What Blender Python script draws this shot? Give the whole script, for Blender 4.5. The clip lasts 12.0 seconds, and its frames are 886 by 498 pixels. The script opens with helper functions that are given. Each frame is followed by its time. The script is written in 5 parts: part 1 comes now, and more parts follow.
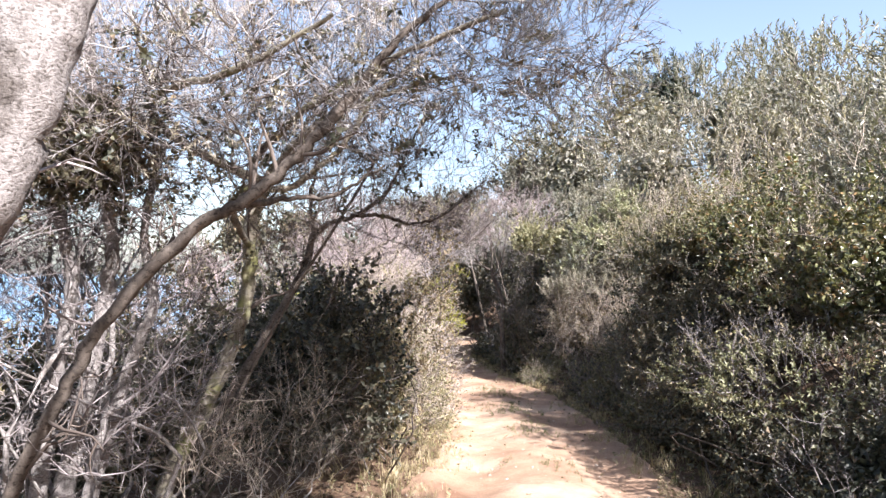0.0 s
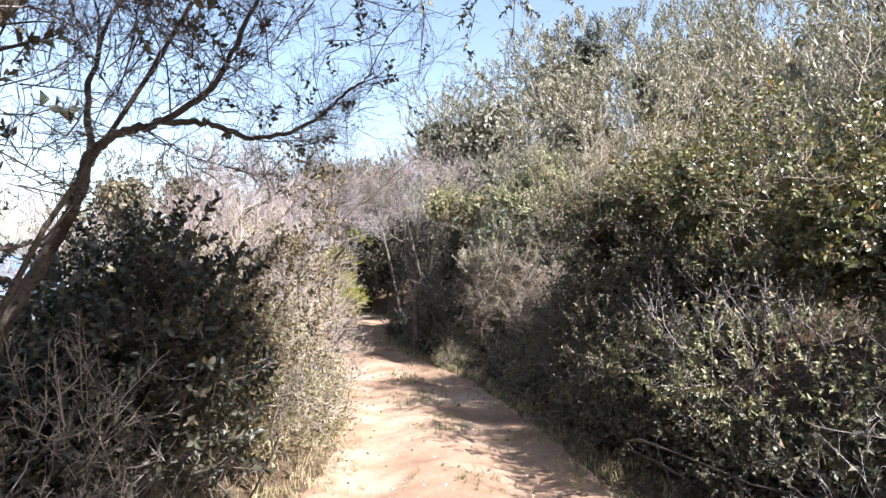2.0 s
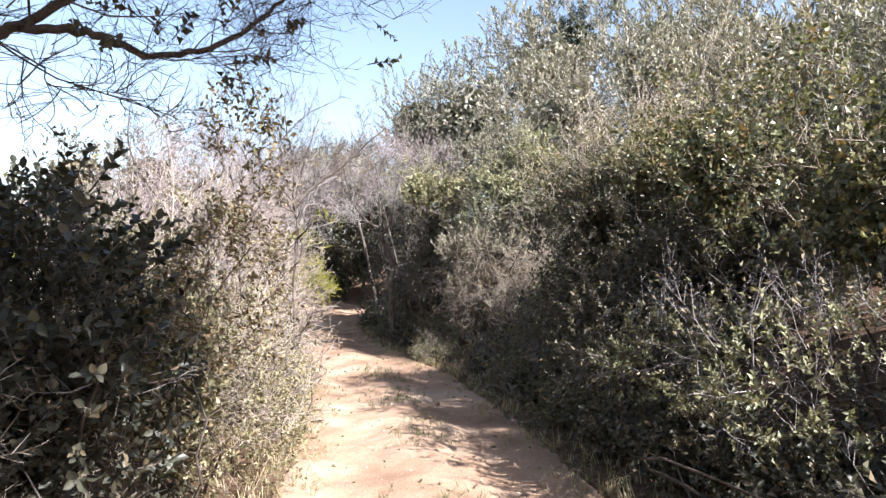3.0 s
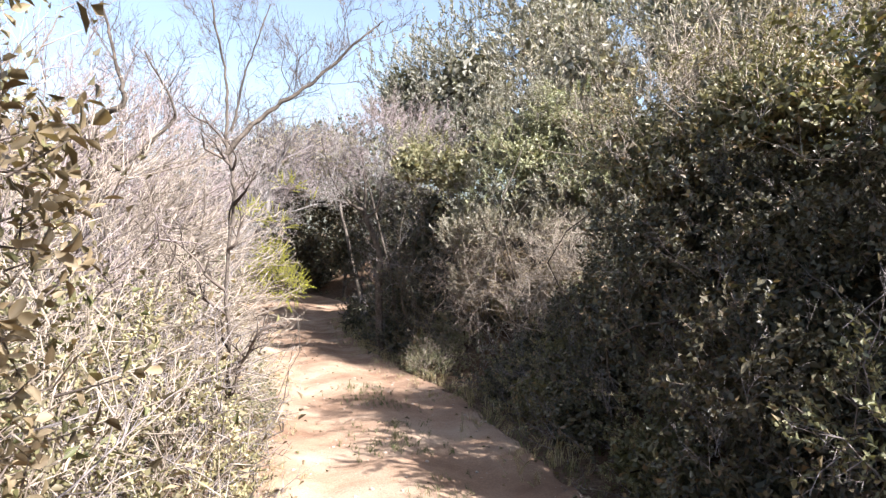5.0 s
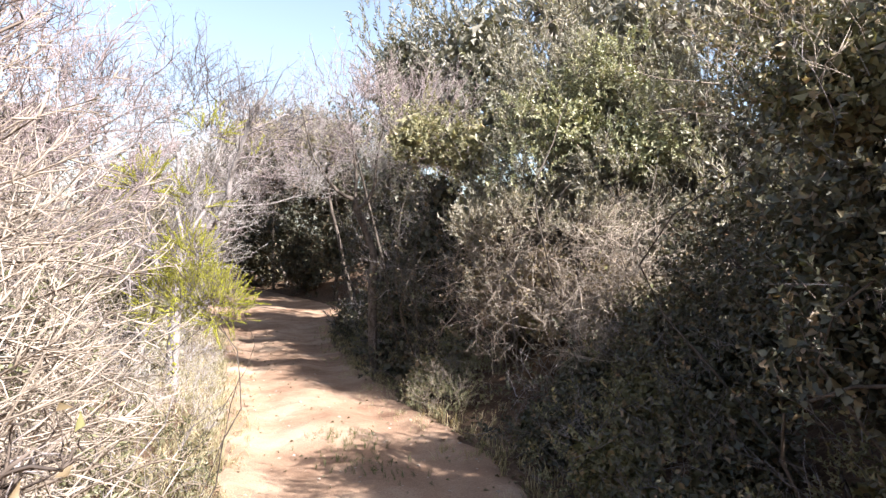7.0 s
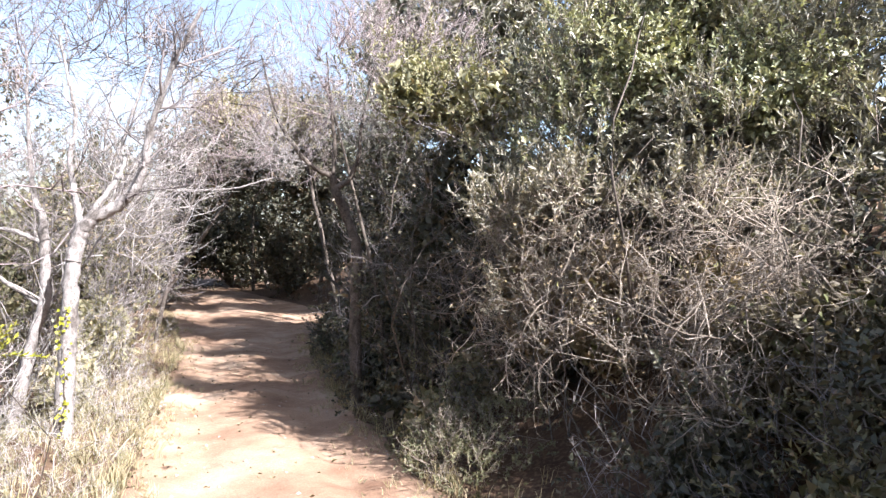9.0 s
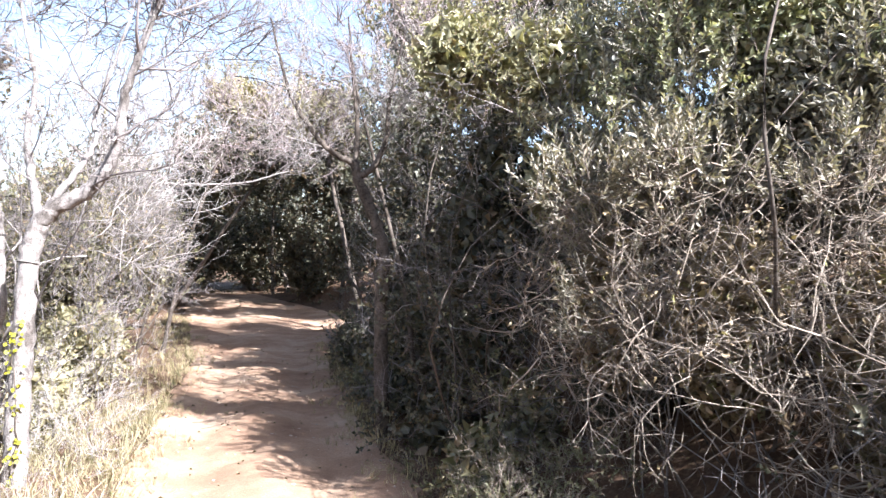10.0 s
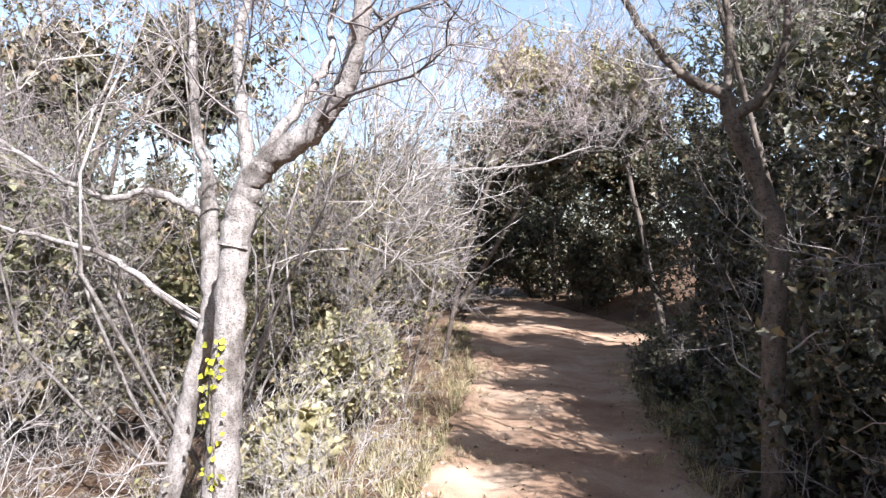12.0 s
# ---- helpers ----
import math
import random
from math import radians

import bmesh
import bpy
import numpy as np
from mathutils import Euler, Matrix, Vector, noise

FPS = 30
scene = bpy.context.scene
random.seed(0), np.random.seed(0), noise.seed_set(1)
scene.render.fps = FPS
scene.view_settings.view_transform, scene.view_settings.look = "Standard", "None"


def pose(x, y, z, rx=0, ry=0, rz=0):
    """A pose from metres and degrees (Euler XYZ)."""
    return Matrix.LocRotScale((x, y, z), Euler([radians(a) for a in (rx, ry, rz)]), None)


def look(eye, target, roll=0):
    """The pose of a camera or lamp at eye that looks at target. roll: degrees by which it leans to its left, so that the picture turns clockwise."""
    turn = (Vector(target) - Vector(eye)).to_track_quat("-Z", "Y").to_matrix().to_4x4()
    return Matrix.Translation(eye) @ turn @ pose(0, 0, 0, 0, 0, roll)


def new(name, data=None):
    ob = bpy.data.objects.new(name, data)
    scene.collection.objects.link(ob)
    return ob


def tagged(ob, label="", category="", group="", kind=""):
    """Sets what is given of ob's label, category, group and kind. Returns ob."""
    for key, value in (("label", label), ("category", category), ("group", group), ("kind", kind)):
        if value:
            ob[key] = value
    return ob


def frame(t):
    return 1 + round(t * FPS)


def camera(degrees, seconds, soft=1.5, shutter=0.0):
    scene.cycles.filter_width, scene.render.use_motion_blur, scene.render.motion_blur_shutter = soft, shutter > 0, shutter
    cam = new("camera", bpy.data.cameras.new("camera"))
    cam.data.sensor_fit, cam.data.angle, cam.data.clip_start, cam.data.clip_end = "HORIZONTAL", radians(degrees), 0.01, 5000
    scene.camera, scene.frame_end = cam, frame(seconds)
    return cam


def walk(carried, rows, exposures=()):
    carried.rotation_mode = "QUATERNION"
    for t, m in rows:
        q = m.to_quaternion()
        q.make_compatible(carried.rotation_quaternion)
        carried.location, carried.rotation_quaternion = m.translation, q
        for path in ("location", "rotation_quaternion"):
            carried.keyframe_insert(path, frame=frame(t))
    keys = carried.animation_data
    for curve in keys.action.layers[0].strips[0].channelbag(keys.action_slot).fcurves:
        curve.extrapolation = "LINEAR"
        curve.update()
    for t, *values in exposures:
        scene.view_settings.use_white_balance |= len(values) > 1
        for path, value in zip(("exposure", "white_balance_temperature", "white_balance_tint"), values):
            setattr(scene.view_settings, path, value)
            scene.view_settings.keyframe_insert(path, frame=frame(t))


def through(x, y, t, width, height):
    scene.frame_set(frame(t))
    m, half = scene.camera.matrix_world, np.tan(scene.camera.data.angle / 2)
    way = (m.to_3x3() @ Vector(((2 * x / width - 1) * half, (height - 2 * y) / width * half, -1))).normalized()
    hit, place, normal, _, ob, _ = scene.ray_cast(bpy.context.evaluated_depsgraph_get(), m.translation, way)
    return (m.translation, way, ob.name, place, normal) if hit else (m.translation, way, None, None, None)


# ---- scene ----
cam = camera(66.3, 12.0, soft=1.4, shutter=0.08)
PATH = [
    (0, (-0.002, -0.247, 1.667), (-0.003, 1.752, 1.738), 0.6),
    (0.5, (0.029, 0.205, 1.633), (0.049, 2.203, 1.703), 0.6),
    (1, (0.086, 0.685, 1.585), (0.171, 2.682, 1.649), 0.5),
    (1.5, (0.17, 1.148, 1.527), (0.315, 3.142, 1.571), 0.5),
    (2, (0.269, 1.605, 1.486), (0.511, 3.59, 1.499), 0.5),
    (2.5, (0.321, 2.059, 1.432), (0.611, 4.038, 1.433), 0.7),
    (3, (0.377, 2.544, 1.406), (0.685, 4.52, 1.389), 0.7),
    (3.2, (0.401, 2.783, 1.402), (0.715, 4.758, 1.377), 0.8),
    (4.8, (0.463, 5.038, 1.292), (0.822, 7.005, 1.249), 1.0),
    (5, (0.479, 5.254, 1.278), (0.839, 7.221, 1.238), 0.9),
    (5.5, (0.496, 5.84, 1.24), (0.861, 7.806, 1.203), 1.0),
    (6, (0.559, 6.451, 1.224), (0.928, 8.417, 1.19), 1.0),
    (6.5, (0.632, 7.07, 1.217), (1.002, 9.035, 1.181), 1.0),
    (7, (0.731, 7.837, 1.181), (1.105, 9.801, 1.143), 1.0),
    (7.2, (0.772, 8.14, 1.178), (1.147, 10.104, 1.133), 1.2),
    (8.8, (1.02, 10.287, 1.062), (1.42, 12.246, 1.021), 1.1),
    (9, (1.067, 10.569, 1.028), (1.466, 12.529, 0.991), 1.2),
    (9.5, (1.126, 11.235, 0.997), (1.524, 13.195, 0.965), 1.3),
    (10, (1.131, 12.001, 0.968), (1.466, 13.973, 0.94), 1.4),
    (10.3, (1.076, 12.416, 0.924), (1.224, 14.41, 0.896), 1.4),
    (10.5, (1.046, 12.676, 0.9), (0.984, 14.675, 0.871), 0.9),
    (11, (0.888, 13.369, 0.871), (0.616, 15.35, 0.842), 1.0),
    (11.5, (0.761, 14.038, 0.82), (0.368, 15.999, 0.795), 0.9),
    (12, (0.618, 14.613, 0.767), (0.163, 16.561, 0.745), 1.0),
]
walk(cam, [(t, look(eye, target, roll)) for t, eye, target, roll in PATH],
     exposures=[(0, 2.1, 6130, 13), (1, 2.18, 6080, 13), (2, 2.02, 6050, 11), (5, 2.05, 6230, 11), (7, 2.08, 6380, 12), (9.5, 2.33, 5930, 12), (10.5, 2.52, 5880, 11), (11, 2.3, 5980, 11), (12, 1.95, 5980, 11)])

# ---- light ----
SUN = Vector((0.50, -0.60, 0.72)).normalized()
world = bpy.data.worlds.new("sky")
scene.world = world
world.use_nodes = True
wn = world.node_tree
sky = wn.nodes.new("ShaderNodeTexSky")
sky.sky_type, sky.sun_disc = "NISHITA", False
sky.sun_elevation = math.asin(SUN.z)
sky.sun_rotation = math.atan2(SUN.x, SUN.y)
sky.air_density, sky.dust_density, sky.ozone_density = 1.0, 1.5, 0.8
haze = wn.nodes.new("ShaderNodeHueSaturation")
haze.inputs["Saturation"].default_value, haze.inputs["Value"].default_value = 0.84, 1.14
wn.links.new(sky.outputs[0], haze.inputs["Color"])
wn.links.new(haze.outputs[0], wn.nodes["Background"].inputs[0])
wn.nodes["Background"].inputs[1].default_value = 0.063
sun = new("sun", bpy.data.lights.new("sun", "SUN"))
sun.data.energy, sun.data.angle, sun.data.color = 5.0, radians(0.5), (1.0, 0.965, 0.955)
sun.matrix_world = look(SUN * 60, (0, 0, 0))


# ---- materials ----
def nodes_of(name):
    mat = bpy.data.materials.new(name)
    mat.use_nodes = True
    tree = mat.node_tree
    return mat, tree, tree.nodes["Principled BSDF"], tree.nodes["Material Output"]


def ramp(tree, stops, mode="LINEAR"):
    node = tree.nodes.new("ShaderNodeValToRGB")
    node.color_ramp.interpolation = mode
    while len(node.color_ramp.elements) < len(stops):
        node.color_ramp.elements.new(0.5)
    for el, (at, colour) in zip(node.color_ramp.elements, stops):
        el.position, el.color = at, (*colour, 1)
    return node


def mixed(tree, fac, a, b, kind="MIX"):
    node = tree.nodes.new("ShaderNodeMix")
    node.data_type, node.blend_type = "RGBA", kind
    for slot, v in ((0, fac), (6, a), (7, b)):
        if isinstance(v, (int, float)):
            node.inputs[slot].default_value = v
        elif isinstance(v, tuple):
            node.inputs[slot].default_value = (*v, 1)
        else:
            tree.links.new(v, node.inputs[slot])
    return node.outputs[2]


def noise_of(tree, scale, detail=4.0, rough=0.6, stretch=None):
    co = tree.nodes.new("ShaderNodeTexCoord")
    tex = tree.nodes.new("ShaderNodeTexNoise")
    tex.inputs["Scale"].default_value, tex.inputs["Detail"].default_value = scale, detail
    tex.inputs["Roughness"].default_value = rough
    out = co.outputs["Object"]
    if stretch:
        mp = tree.nodes.new("ShaderNodeMapping")
        mp.inputs["Scale"].default_value = stretch
        tree.links.new(out, mp.inputs[0])
        out = mp.outputs[0]
    tree.links.new(out, tex.inputs["Vector"])
    return tex


def leaf_material(name, dark, mid, light, odd, rough=0.5, through=0.28, spec=0.4):
    """Leaves: every leaf has its own shade, branches in patches are duller or fresher."""
    mat, tree, bsdf, out = nodes_of(name)
    geo = tree.nodes.new("ShaderNodeNewGeometry")
    shade = ramp(tree, [(0.0, dark), (0.45, mid), (0.88, light), (0.93, odd)])
    tree.links.new(geo.outputs["Random Per Island"], shade.inputs[0])
    patch = noise_of(tree, 1.1, 3)
    fac = ramp(tree, [(0.40, (0, 0, 0)), (0.68, (1, 1, 1))])
    tree.links.new(patch.outputs[0], fac.inputs[0])
    dull = mixed(tree, fac.outputs[0], shade.outputs[0], tuple(0.5 * a + 0.5 * b for a, b in zip(mid, odd)))
    col = mixed(tree, 0.55, shade.outputs[0], dull)
    plant = tree.nodes.new("ShaderNodeObjectInfo")
    own = ramp(tree, [(0.0, (0.70, 0.74, 0.72)), (0.5, (1.0, 1.0, 1.0)), (1.0, (1.32, 1.24, 1.20))])
    tree.links.new(plant.outputs["Random"], own.inputs[0])
    col = mixed(tree, 1.0, col, own.outputs[0], "MULTIPLY")
    tree.links.new(col, bsdf.inputs["Base Color"])
    bsdf.inputs["Roughness"].default_value = rough
    bsdf.inputs["Specular IOR Level"].default_value = spec
    tr = tree.nodes.new("ShaderNodeBsdfTranslucent")
    warm = mixed(tree, 1.0, col, (1.0, 1.0, 0.55), "MULTIPLY")
    tree.links.new(warm, tr.inputs[0])
    mix = tree.nodes.new("ShaderNodeMixShader")
    mix.inputs[0].default_value = through
    tree.links.new(bsdf.outputs[0], mix.inputs[1])
    tree.links.new(tr.outputs[0], mix.inputs[2])
    tree.links.new(mix.outputs[0], out.inputs[0])
    return mat


def bark_material(name, a, b, moss=None, scale=14.0, bump=0.5):
    mat, tree, bsdf, out = nodes_of(name)
    grain = noise_of(tree, scale, 7, 0.75, (1, 1, 0.55))
    col = ramp(tree, [(0.32, a), (0.66, b)])
    tree.links.new(grain.outputs[0], col.inputs[0])
    result = col.outputs[0]
    fleck = noise_of(tree, scale * 4, 3, 0.6)
    pale = ramp(tree, [(0.60, (0, 0, 0)), (0.72, (1, 1, 1))])
    tree.links.new(fleck.outputs[0], pale.inputs[0])
    half = tree.nodes.new("ShaderNodeMath")
    half.operation = "MULTIPLY"
    half.inputs[1].default_value = 0.45
    tree.links.new(pale.outputs[0], half.inputs[0])
    result = mixed(tree, half.outputs[0], result, tuple(min(1.0, 1.5 * v) for v in b))
    pits = noise_of(tree, scale * 2.6, 3, 0.6, (1, 1, 1.4))
    pocked = ramp(tree, [(0.36, (0.45, 0.43, 0.41)), (0.45, (1.0, 1.0, 1.0))])
    tree.links.new(pits.outputs[0], pocked.inputs[0])
    result = mixed(tree, 1.0, result, pocked.outputs[0], "MULTIPLY")
    blotch = noise_of(tree, 5.5, 5, 0.65, (1, 1, 0.55))
    worn = ramp(tree, [(0.36, (0.42, 0.40, 0.38)), (0.50, (1.0, 1.0, 1.0)), (0.66, (1.0, 1.0, 1.0)), (0.74, (1.12, 1.13, 1.12))])
    tree.links.new(blotch.outputs[0], worn.inputs[0])
    result = mixed(tree, 1.0, result, worn.outputs[0], "MULTIPLY")
    if moss:
        spread = noise_of(tree, 3.2, 4)
        fac = ramp(tree, [(0.52, (0, 0, 0)), (0.66, (1, 1, 1))])
        tree.links.new(spread.outputs[0], fac.inputs[0])
        result = mixed(tree, fac.outputs[0], result, moss)
    tree.links.new(result, bsdf.inputs["Base Color"])
    bsdf.inputs["Roughness"].default_value = 0.9
    bsdf.inputs["Specular IOR Level"].default_value = 0.2
    bm = tree.nodes.new("ShaderNodeBump")
    bm.inputs["Strength"].default_value, bm.inputs["Distance"].default_value = bump, 0.012
    relief = mixed(tree, 0.5, grain.outputs[0], pits.outputs[0])
    tree.links.new(relief, bm.inputs["Height"])
    tree.links.new(bm.outputs[0], bsdf.inputs["Normal"])
    return mat


def twig_material(name, dark, light):
    mat, tree, bsdf, out = nodes_of(name)
    geo = tree.nodes.new("ShaderNodeNewGeometry")
    col = ramp(tree, [(0.0, dark), (1.0, light)])
    tree.links.new(geo.outputs["Random Per Island"], col.inputs[0])
    tree.links.new(col.outputs[0], bsdf.inputs["Base Color"])
    bsdf.inputs["Roughness"].default_value = 0.8
    bsdf.inputs["Specular IOR Level"].default_value = 0.25
    return mat


def soil_material(name, stops, fine=55.0, broad=1.3, grit=0.5, litter=None):
    mat, tree, bsdf, out = nodes_of(name)
    big = noise_of(tree, broad, 6, 0.65)
    col = ramp(tree, stops)
    tree.links.new(big.outputs[0], col.inputs[0])
    small = noise_of(tree, fine, 5, 0.7)
    spread = ramp(tree, [(0.25, (0.62, 0.60, 0.58)), (0.75, (1.25, 1.22, 1.18))])
    tree.links.new(small.outputs[0], spread.inputs[0])
    result = mixed(tree, 1.0, col.outputs[0], spread.outputs[0], "MULTIPLY")
    if litter:
        bits = noise_of(tree, 26.0, 3, 0.5)
        fac = ramp(tree, [(0.50, (0, 0, 0)), (0.62, (1, 1, 1))])
        tree.links.new(bits.outputs[0], fac.inputs[0])
        result = mixed(tree, fac.outputs[0], result, litter)
    tree.links.new(result, bsdf.inputs["Base Color"])
    bsdf.inputs["Roughness"].default_value = 0.95
    bsdf.inputs["Specular IOR Level"].default_value = 0.15
    bm = tree.nodes.new("ShaderNodeBump")
    bm.inputs["Strength"].default_value, bm.inputs["Distance"].default_value = grit, 0.02
    tree.links.new(small.outputs[0], bm.inputs["Height"])
    tree.links.new(bm.outputs[0], bsdf.inputs["Normal"])
    return mat


LEAF = {
    "olive": leaf_material("olive_leaf", (0.108, 0.102, 0.074), (0.232, 0.218, 0.166), (0.405, 0.382, 0.315), (0.34, 0.295, 0.23), 0.46, 0.25, 0.4),
    "oak": leaf_material("oak_leaf", (0.026, 0.029, 0.018), (0.066, 0.068, 0.043), (0.155, 0.146, 0.098), (0.21, 0.15, 0.09), 0.44, 0.22, 0.4),
    "oak_near": leaf_material("broad_oak_leaf", (0.022, 0.025, 0.019), (0.052, 0.055, 0.040), (0.145, 0.138, 0.10), (0.24, 0.17, 0.10), 0.44, 0.22, 0.4),
    "mastic": leaf_material("mastic_leaf", (0.062, 0.064, 0.032), (0.142, 0.140, 0.070), (0.28, 0.262, 0.152), (0.28, 0.21, 0.125), 0.46, 0.25, 0.4),
    "ivy": leaf_material("creeper_leaf", (0.046, 0.054, 0.024), (0.112, 0.122, 0.052), (0.26, 0.255, 0.135), (0.28, 0.17, 0.08), 0.28, 0.25, 0.5),
    "heath": leaf_material("heath_needle", (0.17, 0.175, 0.014), (0.34, 0.34, 0.026), (0.50, 0.48, 0.055), (0.22, 0.18, 0.07), 0.6, 0.35),
    "fresh": leaf_material("fresh_leaf", (0.095, 0.108, 0.054), (0.235, 0.250, 0.140), (0.45, 0.45, 0.31), (0.30, 0.26, 0.15), 0.44, 0.25, 0.4),
    "yellow": leaf_material("pale_leaf", (0.150, 0.144, 0.070), (0.255, 0.242, 0.130), (0.39, 0.365, 0.22), (0.34, 0.275, 0.165), 0.45, 0.28, 0.45),
    "brown": leaf_material("dry_leaf", (0.11, 0.080, 0.045), (0.19, 0.145, 0.085), (0.31, 0.25, 0.16), (0.15, 0.15, 0.06), 0.6, 0.2),
    "pine": leaf_material("pine_needle", (0.012, 0.020, 0.014), (0.026, 0.040, 0.026), (0.05, 0.065, 0.045), (0.07, 0.06, 0.03), 0.5, 0.15),
    "grass": leaf_material("dry_grass_blade", (0.20, 0.16, 0.085), (0.33, 0.28, 0.16), (0.47, 0.42, 0.30), (0.33, 0.28, 0.17), 0.7, 0.3),
    "green_grass": leaf_material("grass_blade", (0.06, 0.08, 0.025), (0.13, 0.15, 0.05), (0.23, 0.24, 0.09), (0.36, 0.30, 0.17), 0.6, 0.3),
}
TWIG = {
    "grey": twig_material("grey_twig", (0.085, 0.070, 0.064), (0.29, 0.250, 0.235)),
    "pink": twig_material("rosy_twig", (0.105, 0.078, 0.070), (0.34, 0.275, 0.260)),
    "tan": twig_material("tan_twig", (0.13, 0.100, 0.074), (0.41, 0.340, 0.268)),
    "brown": twig_material("brown_twig", (0.050, 0.037, 0.030), (0.16, 0.125, 0.10)),
    "dusky": twig_material("dusky_twig", (0.045, 0.036, 0.034), (0.15, 0.125, 0.118)),
    "pale": twig_material("bleached_twig", (0.18, 0.157, 0.138), (0.46, 0.418, 0.380)),
}
BARK_PALE = bark_material("pale_bark", (0.13, 0.112, 0.100), (0.36, 0.325, 0.298), None, 34, 1.0)
BARK_DARK = bark_material("dark_bark", (0.05, 0.04, 0.032), (0.16, 0.13, 0.105), None, 16)
BARK_MOSS = bark_material("mossy_bark", (0.13, 0.11, 0.08), (0.33, 0.29, 0.22), (0.17, 0.165, 0.06), 15)
SOIL = soil_material("track_soil", [(0.28, (0.18, 0.105, 0.068)), (0.50, (0.31, 0.208, 0.142)), (0.74, (0.44, 0.34, 0.255))], 60, 0.9, 0.55)
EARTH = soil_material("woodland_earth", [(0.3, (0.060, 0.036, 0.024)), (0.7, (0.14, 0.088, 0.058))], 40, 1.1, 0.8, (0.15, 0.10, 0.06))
STONE = soil_material("stone", [(0.3, (0.30, 0.24, 0.19)), (0.7, (0.48, 0.42, 0.36))], 80, 4.0, 0.4)


# ---- the lie of the land ----
LEFT_Y, LEFT_X = [-30, -2, 2, 5, 8.4, 13, 16, 20, 23, 26.6, 31.4, 34, 39.4, 46], [-1.0, -0.9, -0.8, -0.5, 0.05, 0.05, -0.25, -0.75, -1.1, -1.55, -2.55, -3.1, -4.2, -8.0]
RIGHT_Y, RIGHT_X = [-30, 4, 10, 14.4, 16.5, 20.5, 24, 28, 31, 33.5, 38, 46], [2.0, 2.2, 2.4, 2.3, 1.95, 1.5, 1.25, 1.15, 1.5, 2.2, 0.4, -3.4]


def left_edge(y):
    return np.interp(y, LEFT_Y, LEFT_X)


def right_edge(y):
    return np.interp(y, RIGHT_Y, RIGHT_X)


def ripple(x, y, s, seed=0.0):
    """Soft unevenness between -1 and 1, of about s metres."""
    k = 2 * math.pi / s
    return (np.sin(k * x + seed + 1.7 * np.sin(0.61 * k * y + 2 * seed)) + np.sin(0.83 * k * y + 3.1 * seed + 1.3 * np.sin(0.53 * k * x))) / 2


def land(x, y):
    """Height of the ground, which falls along the track, climbs on its one side and drops away on the other."""
    x, y = np.asarray(x, float), np.asarray(y, float)
    z = -0.062 * np.clip(y, -25, 27)
    r = np.clip(x - right_edge(y) - 0.35, 0, None)
    near = np.clip((60 - np.abs(y - 12)) / 30, 0, 1)
    z = z + near * (0.42 * np.minimum(r, 12) * np.clip(r / 1.6, 0.25, 1) + 0.10 * np.clip(r - 12, 0, 40))
    l = np.clip(left_edge(y) - x - 0.3, 0, None)
    z = z - 0.10 * np.clip(l - 1.5, 0, 160) - 0.25 * np.clip(l - 9, 0, 160) + near * 0.10 * np.exp(-((l - 0.5) / 0.35) ** 2) * (l > 0)
    off = np.minimum(r + l, 1.0)
    return z + off * (0.06 * ripple(x, y, 1.3, 0.4) + 0.12 * ripple(x, y, 4.1, 1.9)) + 0.015 * ripple(x, y, 1.9, 5.0)


def track(x, y):
    """Height of the driven surface: two shallow ruts with a low crown between them."""
    mid = 0.5 * (left_edge(y) + right_edge(y))
    u = (x - mid) / np.maximum(0.5 * (right_edge(y) - left_edge(y)), 0.3)
    z = -0.062 * np.clip(y, -25, 27) + 0.015 * ripple(x, y, 1.9, 5.0)
    rut = -0.055 * np.exp(-((np.abs(u) - 0.55) / 0.22) ** 2) + 0.02 * np.exp(-(u / 0.2) ** 2)
    return z + 0.02 + rut + 0.012 * ripple(x, y, 0.63, 2.2) + 0.008 * ripple(x, y, 0.31, 0.7) - 0.10 * np.clip(np.abs(u) - 0.97, 0, 1) * 4


# ---- building blocks ----
class Bag:
    """Gathers triangles for one mesh."""

    def __init__(self):
        self.v, self.f, self.m, self.n = [], [], [], 0

    def add(self, verts, tris, mat):
        self.v.append(np.asarray(verts, np.float32))
        self.f.append(np.asarray(tris, np.int32) + self.n)
        self.m.append(np.broadcast_to(np.asarray(mat, np.int32), (len(tris),)))
        self.n += len(verts)

    def mesh(self, name, materials, origin=(0, 0, 0)):
        me = bpy.data.meshes.new(name)
        for mat in materials:
            me.materials.append(mat)
        if not self.n:
            return me
        v = np.concatenate(self.v) - np.asarray(origin, np.float32)
        f, m = np.concatenate(self.f), np.concatenate(self.m)
        me.vertices.add(len(v))
        me.vertices.foreach_set("co", v.ravel())
        me.loops.add(f.size)
        me.loops.foreach_set("vertex_index", f.ravel())
        me.polygons.add(len(f))
        me.polygons.foreach_set("loop_start", np.arange(0, f.size, 3, dtype=np.int32))
        me.polygons.foreach_set("material_index", m.astype(np.int32))
        me.update(calc_edges=True)
        return me


